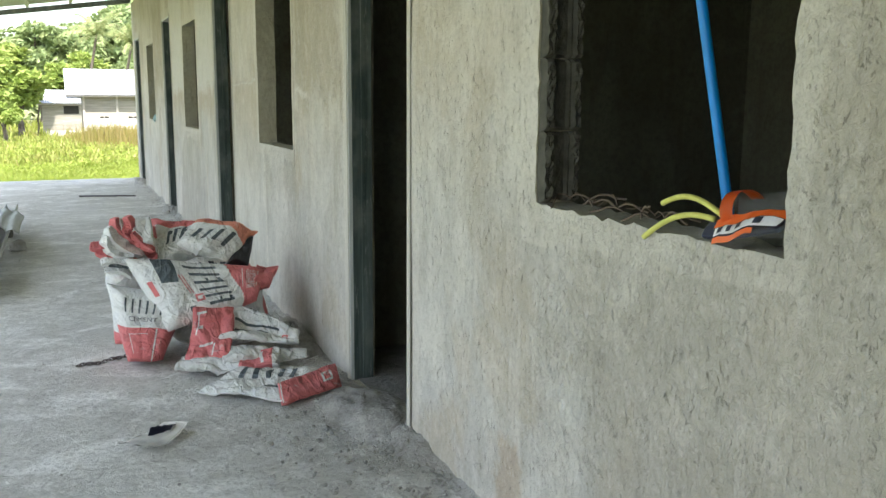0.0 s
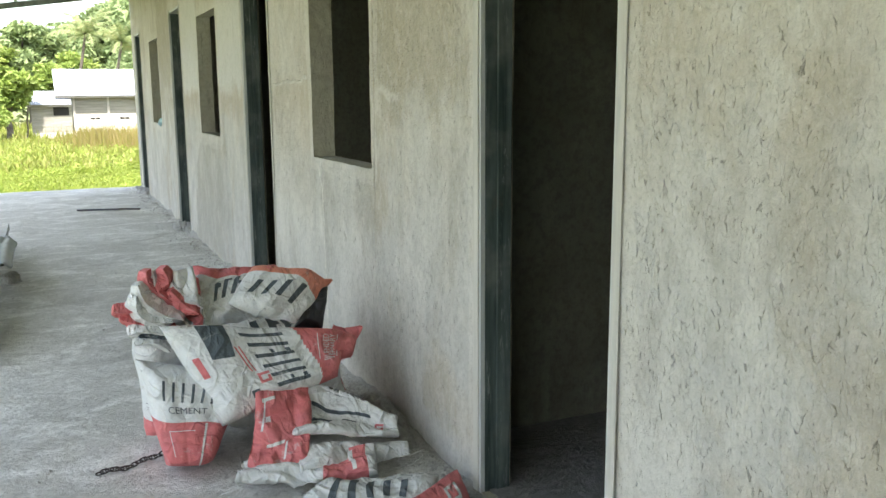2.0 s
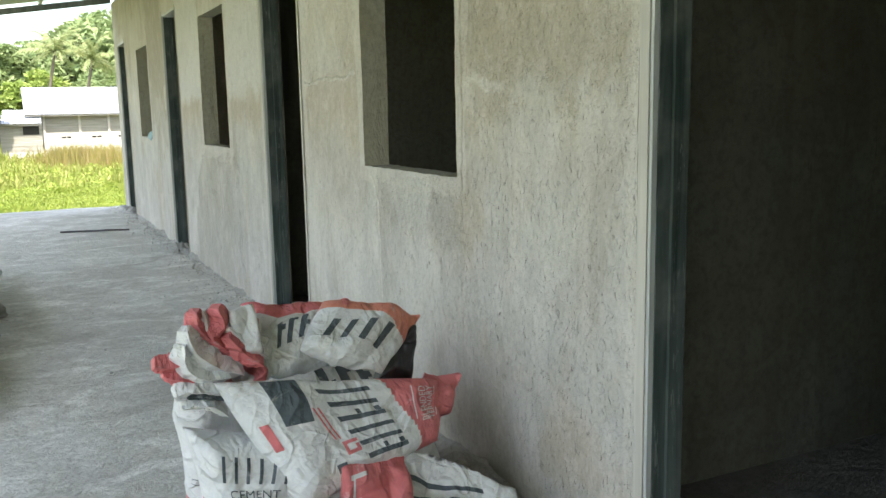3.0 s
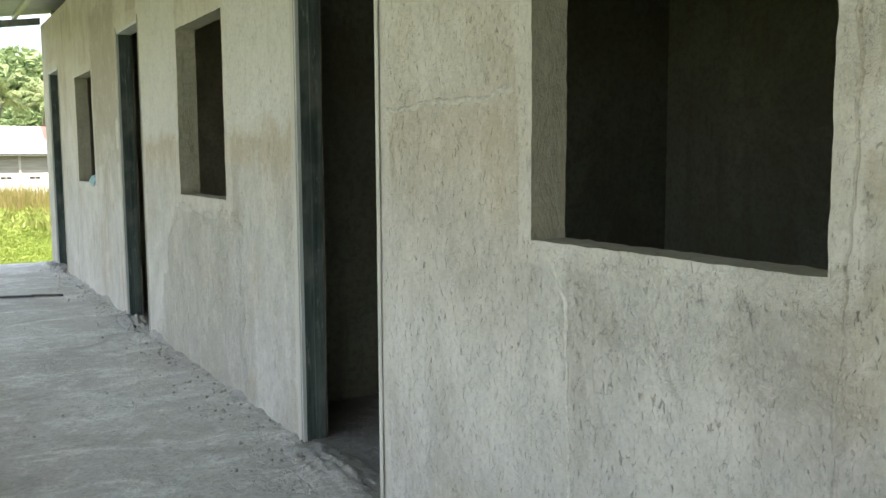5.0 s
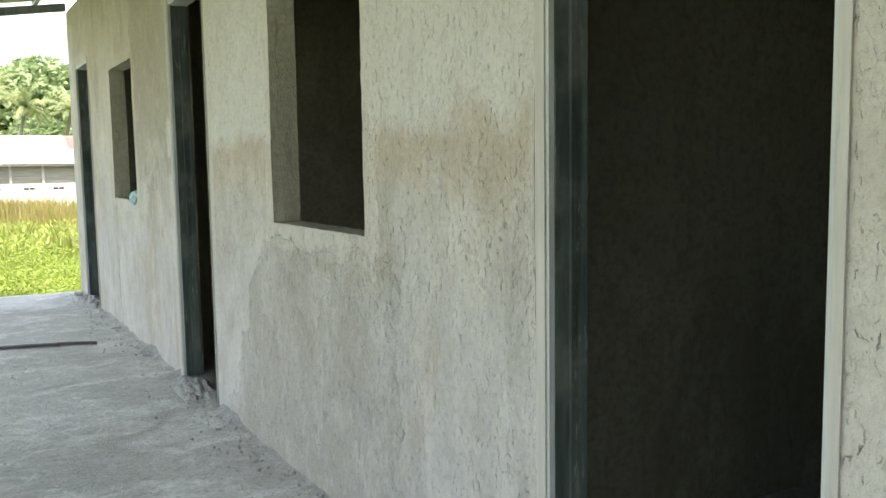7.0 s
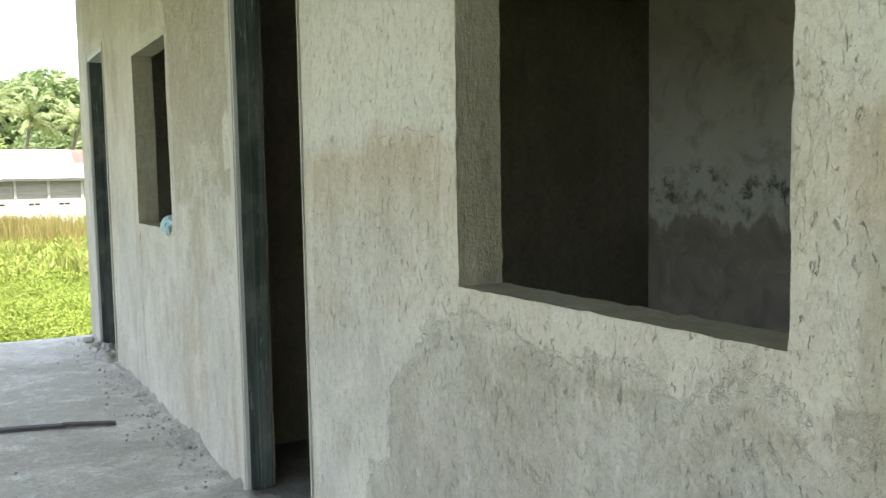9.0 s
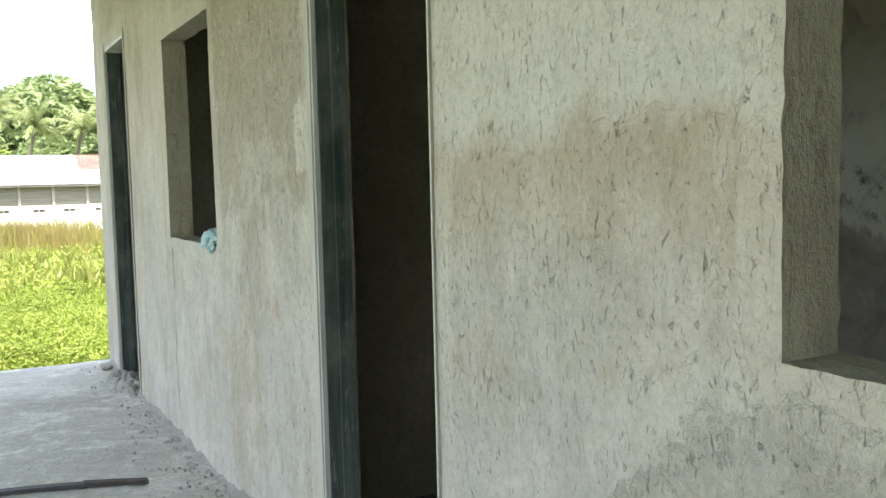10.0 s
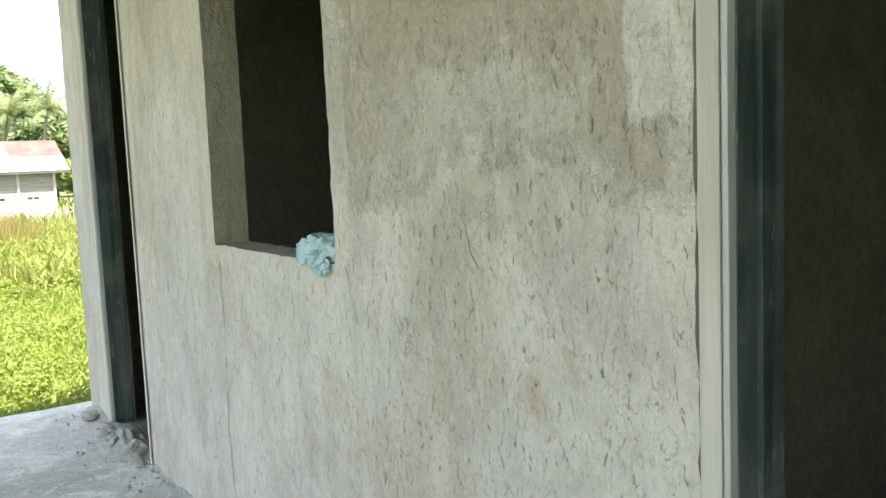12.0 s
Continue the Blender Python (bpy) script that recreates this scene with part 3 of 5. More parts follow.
class Bag:
    """A woven cement bag, L long (u), W wide (v), H thick, with folds; side +1 is its upper face."""

    def __init__(self, L, W, H, seed, crumple=0.03, fine=0.012, bend=0.0, pinch=0.0, twist=0.0):
        self.L, self.W, self.H, self.seed = L, W, H, seed
        self.crumple, self.fine, self.bend, self.pinch, self.twist = crumple * 1.35, fine * 1.7, bend, pinch, twist

    def at(self, u, v, side):
        t = max(0.0, (1 - abs(u) ** 4) * (1 - abs(v) ** 3.4)) ** 0.72
        wide = 1 - 0.1 * u * u - self.pinch * max(0.0, -u) ** 2
        x = u * self.L / 2 * (1 - 0.07 * v * v)
        y = v * self.W / 2 * wide
        z = side * self.H / 2 * t + self.bend * u * u
        q = Vector((x * 4.2 + self.seed * 3.7, y * 4.2 + self.seed, z * 3 + self.seed * 1.3))
        p = Vector((x, y, z))
        big = noise.noise_vector(q)
        p += Vector((big.x * 0.6, big.y * 0.6, big.z)) * self.crumple
        mid = noise.noise_vector(Vector((x * 11 + self.seed, y * 11, z * 9 - self.seed)))
        p += Vector((mid.x * 0.7, mid.y * 0.7, mid.z)) * self.crumple * 0.4
        # sharp folds
        bend = noise.noise(Vector((x * 5, y * 5, self.seed))) * 0.5
        r = noise.voronoi(Vector((x * 9 + self.seed + bend, y * 7 - self.seed + bend, side * 5.0)))[0][0]
        r2 = noise.voronoi(Vector((x * 16 - self.seed, y * 24 + bend, side * 7.0 + self.seed)))[0][0]
        p.z += side * self.fine * (2.6 * (r - 0.35) + 0.9 * (r2 - 0.35))
        p.y += self.fine * 0.8 * (r2 - 0.35)
        a = self.twist * u
        return Vector((p.x, p.y * math.cos(a) - p.z * math.sin(a), p.y * math.sin(a) + p.z * math.cos(a)))

    def up(self, u, v, side):
        e = 0.02
        du = self.at(min(1, u + e), v, side) - self.at(max(-1, u - e), v, side)
        dv = self.at(u, min(1, v + e), side) - self.at(u, max(-1, v - e), side)
        n = du.cross(dv) * side
        return n.normalized() if n.length > 1e-9 else Vector((0, 0, side))

    def shell(self, keep):
        nu, nv = 78, 52
        bm = bmesh.new()
        vs = {}

        def vert(i, j, s):
            key = (i, j, 0 if i in (0, nu) or j in (0, nv) else s)
            if key not in vs:
                vs[key] = bm.verts.new(self.at(-1 + 2 * i / nu, -1 + 2 * j / nv, s if key[2] else 0.0001))
            return vs[key]

        for s in (1, -1):
            for i in range(nu):
                for j in range(nv):
                    if keep(-1 + 2 * (i + 0.5) / nu, -1 + 2 * (j + 0.5) / nv, s):
                        f = [vert(i, j, s), vert(i + 1, j, s), vert(i + 1, j + 1, s), vert(i, j + 1, s)]
                        bm.faces.new(f if s > 0 else f[::-1])
        return bm

    def patch(self, u0, u1, v0, v1, side=1, skew=0.0, lift=0.0022):
        bm = bmesh.new()
        n, m = max(2, int((u1 - u0) * 40)), max(2, int((v1 - v0) * 28))
        g = []
        for i in range(n + 1):
            row = []
            for j in range(m + 1):
                v = v0 + (v1 - v0) * j / m
                u = u0 + (u1 - u0) * i / n + skew * (v - v0)
                row.append(bm.verts.new(self.at(u, v, side) + self.up(u, v, side) * lift))
            g.append(row)
        for i in range(n):
            for j in range(m):
                f = [g[i][j], g[i + 1][j], g[i + 1][j + 1], g[i][j + 1]]
                bm.faces.new(f if side > 0 else f[::-1])
        return bm

    def text(self, words, u, v, size, turn=0.0, side=1):
        """Printed words laid on the bag; size in metres of letter height."""
        cu = bpy.data.curves.new("words", "FONT")
        cu.body, cu.size, cu.align_x, cu.align_y = words, size, "CENTER", "CENTER"
        cu.resolution_u = 2
        ob = new("words", cu)
        me = ob.to_mesh()
        bm = bmesh.new()
        bm.from_mesh(me)
        ob.to_mesh_clear()
        bpy.data.objects.remove(ob)
        bpy.data.curves.remove(cu)
        bmesh.ops.subdivide_edges(bm, edges=[e for e in bm.edges if e.calc_length() > 0.03], cuts=2)
        bmesh.ops.triangulate(bm, faces=bm.faces)
        c, s = math.cos(turn), math.sin(turn)
        for w in bm.verts:
            a = u + (w.co.x * c - w.co.y * s) / (self.L / 2)
            b = v + (w.co.x * s + w.co.y * c) / (self.W / 2)
            a, b = max(-0.97, min(0.97, a)), max(-0.97, min(0.97, b))
            w.co = self.at(a, b, side) + self.up(a, b, side) * 0.0035
        return bm


def axes(centre, along, facing):
    """A pose whose x runs along, and whose z points about at facing."""
    x = Vector(along).normalized()
    z = Vector(facing)
    z = (z - x * z.dot(x)).normalized()
    y = z.cross(x)
    m = Matrix((x, y, z)).transposed().to_4x4()
    m.translation = centre
    return m


class SlackBag(Bag):
    """A bag hung between four corners (lower near, lower far, upper far, upper near), slack and creased."""

    def __init__(self, corners, H, seed, crease=0.012, sag=0.0, pleats=0.0):
        P = [Vector(p) for p in corners]
        self.middle = sum(P, Vector()) / 4
        self.P = [p - self.middle for p in P]
        self.H, self.seed, self.crease, self.sag, self.pleats = H, seed, crease * 1.6 + 0.002, sag, pleats
        self.L, self.W = (P[1] - P[0] + P[2] - P[3]).length / 2, (P[3] - P[0] + P[2] - P[1]).length / 2
        self.n = (self.P[1] - self.P[3]).cross(self.P[2] - self.P[0]).normalized()

    def at(self, u, v, side):
        a, b = (u + 1) / 2, (v + 1) / 2
        p = (self.P[0] * (1 - a) + self.P[1] * a) * (1 - b) + (self.P[3] * (1 - a) + self.P[2] * a) * b
        x, y, s = a * self.L, b * self.W, self.seed
        t = max(0.0, (1 - u ** 6) * (1 - v ** 6)) ** 0.6
        wob = noise.noise(Vector((x * 4, y * 4, s)))
        # long creases, pulled along the bag, with crisp edges
        c = 0.0
        for k, (f, g, w) in enumerate(((6, 2.4, 1.3), (2.4, 9, 1.1), (17, 8, 0.4), (42, 34, 0.1))):
            c += w * 0.8 * (abs(noise.noise(Vector((x * f + s * 3.1 + wob, y * g - s + wob, k * 4.0 + side * 0.6)))) * 2.2 - 0.5)
        pl = self.pleats * abs(((y * 9 + 1.2 * wob + 0.15 * math.sin(x * 20)) % 1) * 2 - 1) * (0.3 + abs(u))
        q = p + self.n * (side * self.H / 2 * t - self.sag * (1 - u * u) * (1 - v * v) + self.crease * c * (0.55 + 0.45 * t) + pl)
        e = noise.noise_vector(Vector((x * 8 + s, y * 8, s)))
        return q + e * self.crease * 0.7


def slack_bag(corners, H, seed, red, label, prints=(), words=(), edge="red", crease=0.012, sag=0.0, pleats=0.0):
    bag = SlackBag(corners, H, seed, crease, sag, pleats)
    return cement_bag(Matrix.Translation(bag.middle), bag, red, label, prints, words, edge)


def cement_bag(m, bag, red, label, prints=(), words=(), edge="red", back=True):
    ob = tagged(empty("cement_bag", m), label, "cement bag", "heap of empty cement bags")
    part("body", bag.shell(lambda u, v, s: not red(u, v)), M["poly"], ob, smooth=True)
    band = bag.shell(lambda u, v, s: red(u, v))
    if len(band.faces):
        part("printed_band", band, M[edge], ob, "faded red printed end", smooth=True)
    else:
        band.free()
    for (u0, u1, v0, v1, mat, *skew) in prints:
        part("printed_mark", bag.patch(u0, u1, v0, v1, 1, skew[0] if skew else 0.0), M[mat], ob, smooth=True)
    for (w, u, v, size, turn, mat) in words:
        part("printed_word", bag.text(w, u, v, size, turn), M[mat], ob)
    return ob


def logo(u, v, du, dv):
    """A square ring with a notch, as four bars."""
    return [(u - du, u + du, v - dv, v - dv * 0.5, "red"), (u - du, u + du, v + dv * 0.5, v + dv, "red"),
            (u - du, u - du * 0.5, v - dv * 0.5, v + dv * 0.5, "red"), (u + du * 0.5, u + du, v - dv * 0.5, v + dv * 0.2, "red")]


def letter_bars(u0, u1, n, v0, v1):
    """Large block letters too creased to read, as plain bars."""
    out = []
    for i in range(n):
        a = u0 + (u1 - u0) * i / n
        w = (u1 - u0) / n
        out.append((a, a + w * 0.45, v0, v1, "ink", 0.04))
        out.append((a + w * 0.47, a + w * 0.82, v1 - (v1 - v0) * (0.3 if i % 2 else 0.55), v1 - (v1 - v0) * (0.1 if i % 2 else 0.36), "ink", 0.04))
    return out


# filled bags standing at the base
slack_bag([(0.66, 5.40, 0.012), (0.815, 5.38, 0.012), (0.965, 5.42, 0.30), (0.585, 5.47, 0.40)], 0.30, 2.0, lambda u, v: v < 0.0,
          "bulging white cement bag with red lower half on the floor",
          [(-0.62 + i * 0.19, -0.62 + i * 0.19 + 0.05, 0.38, 0.74, "ink", 0.1) for i in range(6)] + [(0.3, 0.37, -0.95, -0.02, "poly"), (-0.6, 0.05, -0.18, -0.165, "poly"), (-0.6, -0.58, -0.7, -0.18, "poly"), (0.72, 0.9, 0.08, 0.3, "red")],
          [("CEMENT", -0.12, 0.22, 0.03, 0.0, "ink")], crease=0.006)
slack_bag([(0.625, 5.66, 0.03), (0.82, 5.69, 0.02), (0.86, 5.72, 0.40), (0.59, 5.62, 0.44)], 0.17, 3.0, lambda u, v: v < -0.6,
          "white cement bag with faint grey print standing behind another bag",
          [(-0.85 + i * 0.2, -0.85 + i * 0.2 + 0.09, -0.1, 0.4, "ink") for i in range(4)], [("CEMENT", -0.55, -0.3, 0.03, 0.0, "ink")], crease=0.01)
cement_bag(axes((1.12, 5.80, 0.205), (1, 0.15, 0.05), (0, -0.5, 0.85)), Bag(0.56, 0.5, 0.40, 4.0, 0.02, 0.004),
           lambda u, v: u > 0.55, "bulging dusty cement bag at the bottom of the heap", letter_bars(-0.3, 0.4, 3, -0.4, 0.2))
slack_bag([(1.0, 5.40, 0.05), (1.34, 5.42, 0.05), (1.36, 5.62, 0.34), (1.0, 5.60, 0.34)], 0.2, 4.6, lambda u, v: False,
          "brown-stained cement bag folded inside the heap", crease=0.014)
# the large bag across the front of the heap
letters = []
for r in range(6):
    v = -0.78 + r * 0.27
    o = -0.06 - 0.17 * (v + 0.78)
    letters += [(o, o + 0.5, v, v + 0.095, "ink", -0.17)]
    letters += [] if r % 3 else [(o + 0.4, o + 0.46, v + 0.1, v + 0.2, "ink", -0.17), (o + 0.2, o + 0.25, v + 0.1, v + 0.2, "ink", -0.17)]
slack_bag([(0.835, 5.25, 0.185), (1.27, 5.30, 0.285), (1.35, 5.46, 0.405), (0.665, 5.42, 0.52)], 0.15, 1.0, lambda u, v: u > 0.5 - 0.18 * v,
          "white and red cement bag with dark letters across the heap",
          letters + logo(-0.2, -0.45, 0.075, 0.13) + [(-0.74, -0.46, 0.1, 0.88, "ink", 0.05), (-0.33, -0.31, -0.25, 0.3, "red", -0.2), (-0.28, -0.26, -0.25, 0.3, "red", -0.2),
                     (-0.93, -0.86, -0.2, 0.2, "red"), (-0.45, -0.33, -0.8, -0.66, "ink"), (0.6, 0.612, -0.3, 0.6, "poly"), (0.86, 0.872, -0.3, 0.6, "poly")],
          [("BLENDED", 0.71, 0.1, 0.032, 1.57, "poly"), ("TERNARY", 0.80, 0.1, 0.032, 1.57, "poly")], crease=0.0045)
slack_bag([(1.24, 5.36, 0.29), (1.33, 5.40, 0.30), (1.40, 5.50, 0.40), (1.31, 5.50, 0.43)], 0.03, 1.7, lambda u, v: True,
          "torn red end of a cement bag", crease=0.02, pleats=0.03)
# crumpled bags on top
slack_bag([(0.62, 5.54, 0.45), (0.84, 5.54, 0.45), (0.83, 5.64, 0.64), (0.64, 5.64, 0.66)], 0.10, 5.3, lambda u, v: noise.noise(Vector((u * 2.3 + 4, v * 1.3, 2))) > 0.02,
          "crumpled red and white cement bag on top of the heap", crease=0.03, pleats=0.05)


def fold(pts, y0, width, seed):
    """A pulled fold of bag cloth along (x, z) points: a sharp crest with a flat back, tapering at both ends."""
    P = [Vector((x, y0 + 0.02 * noise.noise(Vector((x * 9, z * 9, seed))), z)) for x, z in pts]
    bm = bmesh.new()
    n, prev = 26, None
    for i in range(n + 1):
        t = i / n * (len(P) - 1)
        j = min(int(t), len(P) - 2)
        g = t - j
        a, b, c, d = P[max(0, j - 1)], P[j], P[j + 1], P[min(len(P) - 1, j + 2)]
        p = 0.5 * (2 * b + (c - a) * g + (2 * a - 5 * b + 4 * c - d) * g * g + (3 * b - a - 3 * c + d) * g ** 3)
        w = width * (0.35 + 0.65 * math.sin(math.pi * (0.1 + 0.8 * i / n))) * (1 + 0.35 * noise.noise(Vector((i * 0.3, seed, 2))))
        side = (c - b).cross(Vector((0, 1, 0))).normalized()
        row = []
        for m in range(9):
            q = -1 + m / 4
            crest = -0.5 * width * (1 - abs(q) ** 0.8) + 0.012 * noise.noise(Vector((q * 3, i * 0.4, seed)))
            row.append(bm.verts.new(p + side * w * 0.6 * q + Vector((0, crest + 0.02 * abs(q), 0))))
        row.append(bm.verts.new(p + Vector((0, 0.05, 0))))
        if prev:
            for m in range(10):
                bm.faces.new([prev[m], prev[(m + 1) % 10], row[(m + 1) % 10], row[m]])
        else:
            bm.faces.new(row[::-1])
        prev = row
    bm.faces.new(prev)
    bmesh.ops.recalc_face_normals(bm, faces=bm.faces)
    return bm


def folded_bag(label, rows):
    ob = tagged(empty("cement_bag"), label, "cement bag", "heap of empty cement bags")
    for i, (mat, width, y, pts) in enumerate(rows):
        part("fold", fold(pts, y, width, len(label) + i * 2.3), M[mat], ob, smooth=False)
    return ob


folded_bag("crushed red and white cement bag gathered in long folds", [
    ("red", 0.06, 5.49, ((0.64, 0.705), (0.649, 0.657), (0.702, 0.605), (0.775, 0.557))),
    ("red", 0.055, 5.48, ((0.696, 0.712), (0.712, 0.663), (0.679, 0.634), (0.72, 0.59))),
    ("poly", 0.06, 5.46, ((0.607, 0.668), (0.628, 0.607), (0.686, 0.554), (0.754, 0.526))),
    ("poly", 0.06, 5.45, ((0.599, 0.63), (0.601, 0.571), (0.641, 0.533), (0.716, 0.524))),
    ("red", 0.05, 5.45, ((0.716, 0.636), (0.758, 0.585), (0.807, 0.543))),
    ("poly", 0.05, 5.47, ((0.724, 0.655), (0.771, 0.604), (0.827, 0.557))),
    ("poly", 0.045, 5.50, ((0.665, 0.70), (0.67, 0.655), (0.645, 0.62), (0.66, 0.575)))])
folded_bag("torn red and white mouth of a cement bag", [
    ("red", 0.05, 5.47, ((0.523, 0.578), (0.564, 0.569), (0.62, 0.573))),
    ("red", 0.035, 5.46, ((0.545, 0.546), (0.58, 0.535), (0.625, 0.519))),
    ("poly", 0.045, 5.44, ((0.565, 0.498), (0.609, 0.505), (0.70, 0.482))),
    ("poly", 0.035, 5.43, ((0.581, 0.463), (0.655, 0.459), (0.70, 0.42))),
    ("ink", 0.02, 5.42, ((0.60, 0.485), (0.65, 0.482), (0.69, 0.47)))])
slack_bag([(0.74, 5.46, 0.56), (0.82, 5.46, 0.56), (0.805, 5.51, 0.70), (0.735, 5.51, 0.69)], 0.08, 6.1, lambda u, v: False,
          "small twisted white neck of a cement bag", crease=0.012)
slack_bag([(0.82, 5.52, 0.50), (1.04, 5.52, 0.47), (1.17, 5.72, 0.62), (0.82, 5.72, 0.655)], 0.09, 8.2, lambda u, v: v > 0.45,
          "crumpled cement bag with grey letters on top of the heap", letter_bars(-0.5, 0.4, 4, -0.5, 0.2), crease=0.018, pleats=0.012)
slack_bag([(0.91, 5.44, 0.565), (1.14, 5.42, 0.465), (1.34, 5.55, 0.60), (1.03, 5.60, 0.66)], 0.08, 7.7, lambda u, v: v > 0.45 - 0.5 * max(0, u),
          "folded white cement bag with grey bars and an orange-red end",
          [(-0.7 + 0.36 * i, -0.56 + 0.36 * i, -0.55, 0.1, "ink", 0.1) for i in range(4)] + logo(-0.55, 0.7, 0.07, 0.12), (), "palered", crease=0.01)
b = SlackBag([(1.14, 5.46, 0.42), (1.26, 5.48, 0.40), (1.32, 5.56, 0.56), (1.2, 5.56, 0.56)], 0.08, 9.0, 0.025)
bp = tagged(empty("black_plastic_bag", Matrix.Translation(b.middle)), "crumpled black plastic bag tucked in the heap", "plastic bag")
part("film", b.shell(lambda u, v, s: True), M["black"], bp, smooth=True)
# slipped bags in front
slack_bag([(0.89, 5.14, 0.06), (1.10, 5.08, 0.05), (1.16, 5.30, 0.29), (0.96, 5.26, 0.27)], 0.06, 10.4, lambda u, v: True,
          "creased red half of a cement bag slipped from the heap",
          [(-0.75, -0.68, -0.1, 0.7, "poly", 0.1), (-0.75, -0.3, 0.64, 0.72, "poly"), (-0.5, 0.1, -0.45, -0.38, "poly", 0.3), (0.05, 0.12, -0.8, -0.42, "poly", 0.3), (-0.62, -0.45, 0.1, 0.35, "poly")], crease=0.02, pleats=0.012)
slack_bag([(1.05, 5.12, 0.16), (1.42, 5.10, 0.10), (1.455, 5.16, 0.14), (1.15, 5.32, 0.29)], 0.035, 10.9, lambda u, v: False,
          "creased white half of a cement bag slipped from the heap",
          [(-0.75, 0.45, 0.25, 0.4, "ink", -0.2), (-0.7, -0.3, -0.3, -0.15, "ink", 0.3), (-0.72, -0.45, -0.62, -0.5, "ink", 0.3), (-0.1, 0.2, -0.2, -0.1, "ink")] + logo(0.62, -0.2, 0.07, 0.2), crease=0.014, sag=0.02)
slack_bag([(1.05, 5.04, 0.05), (1.46, 5.07, 0.035), (1.47, 5.12, 0.06), (1.06, 5.14, 0.13)], 0.03, 11.6, lambda u, v: False,
          "white lower edge of a cement bag lying on the floor", crease=0.01)
slack_bag([(0.84, 5.07, 0.03), (1.30, 4.95, 0.03), (1.33, 5.08, 0.075), (0.89, 5.19, 0.05)], 0.04, 11.2, lambda u, v: 0.2 < u < 0.85,
          "folded white and red cement bag flat on the floor", [(0.62, 0.68, -0.8, 0.8, "poly")], crease=0.013, pleats=0.02)
slack_bag([(0.89, 4.81, 0.025), (1.22, 4.50, 0.03), (1.47, 4.84, 0.05), (1.12, 4.96, 0.045)], 0.045, 12.9, lambda u, v: False,
          "flattened white cement bag lying on the floor",
          [(-0.5 + 0.27 * i, -0.38 + 0.27 * i, -0.05 + 0.05 * i, 0.75, "ink", -0.3) for i in range(5)] + [(0.2, 0.75, -0.5, -0.36, "ink", 0.3)], crease=0.009)
slack_bag([(1.195, 4.50, 0.022), (1.50, 4.635, 0.022), (1.525, 4.81, 0.075), (1.21, 4.62, 0.075)], 0.03, 13.4, lambda u, v: True,
          "red folded end of a cement bag by the door frame",
          [(0.35, 0.42, -0.45, 0.45, "poly"), (0.35, 0.7, -0.45, -0.28, "poly"), (0.63, 0.7, -0.45, 0.45, "poly"), (0.35, 0.5, 0.28, 0.45, "poly"), (-0.96, -0.93, -0.9, 0.9, "poly")], crease=0.005)
# loose threads at the torn ends
rnd = random.Random(5)
for cx, cy, n in ((0.89, 4.80, 9), (0.86, 5.07, 7), (1.5, 5.1, 5)):
    bm = bmesh.new()
    for _ in range(n):
        p = Vector((cx + rnd.uniform(-0.02, 0.03), cy + rnd.uniform(-0.04, 0.04), 0.03))
        d = Vector((rnd.uniform(-1, 0.1), rnd.uniform(-0.8, 0.8), -0.2)).normalized()
        prev = None
        for s in range(7):
            q = p + d * s * 0.012 + Vector((rnd.uniform(-1, 1), rnd.uniform(-1, 1), 0)) * 0.004
            q.z = max(0.006, p.z - s * 0.005)
            ring = [bm.verts.new(q + Vector((0, 0.0011 * math.cos(a), 0.0011 * math.sin(a)))) for a in (0, 2.1, 4.2)]
            if prev:
                for i in range(3):
                    bm.faces.new([prev[i], prev[(i + 1) % 3], ring[(i + 1) % 3], ring[i]])
            prev = ring
    tagged(part("loose_threads", bm, M["poly"]), "frayed white plastic threads on the floor", "threads", kind="stuff")


# ---- small things on the walkway ----
def curled_sheet(nu, nv, f):
    bm = bmesh.new()
    g = [[bm.verts.new(f(i / nu, j / nv)) for j in range(nv + 1)] for i in range(nu + 1)]
    for i in range(nu):
        for j in range(nv):
            bm.faces.new([g[i][j], g[i + 1][j], g[i + 1][j + 1], g[i][j + 1]])
    geo = bmesh.ops.solidify(bm, geom=bm.faces[:], thickness=0.0015)
    return bm


def scrap(u, v):
    a, b, c, d = Vector((0.545, 4.335)), Vector((0.665, 4.215)), Vector((0.81, 4.40)), Vector((0.73, 4.485))
    p = (a * (1 - u) + b * u) * (1 - v) + (d * (1 - u) + c * u) * v
    z = 0.006 + 0.035 * abs(v - 0.45) ** 2 * 4 * (0.3 + u * 0.5) + 0.008 * noise.noise(Vector((u * 4, v * 4, 2)))
    return Vector((p.x + 0.006 * noise.noise(Vector((v * 5, 1, 1))), p.y, z + 0.004))


paper = tagged(empty("torn_bag_scrap"), "torn dusty white bag scrap lying on the floor", "scrap")
M["scrap"] = plain("dusty_white_plastic", (0.8, 0.79, 0.75), 0.6, 0, 0.15, 14)
part("sheet", curled_sheet(16, 16, scrap), M["scrap"], paper, smooth=True)
M["navy"] = plain("navy_plastic", (0.03, 0.035, 0.06), 0.45, 0, 0.3, 20)
part("dark_flap", curled_sheet(8, 8, lambda u, v: Vector((0.655 + 0.085 * u + 0.03 * v, 4.345 + 0.05 * v + 0.03 * u, 0.026 + 0.025 * math.sin(3.1 * v) * (1 - u * 0.6) + 0.008 * noise.noise(Vector((u * 6, v * 6, 1)))))), M["navy"], paper, "dark navy plastic flap", smooth=True)


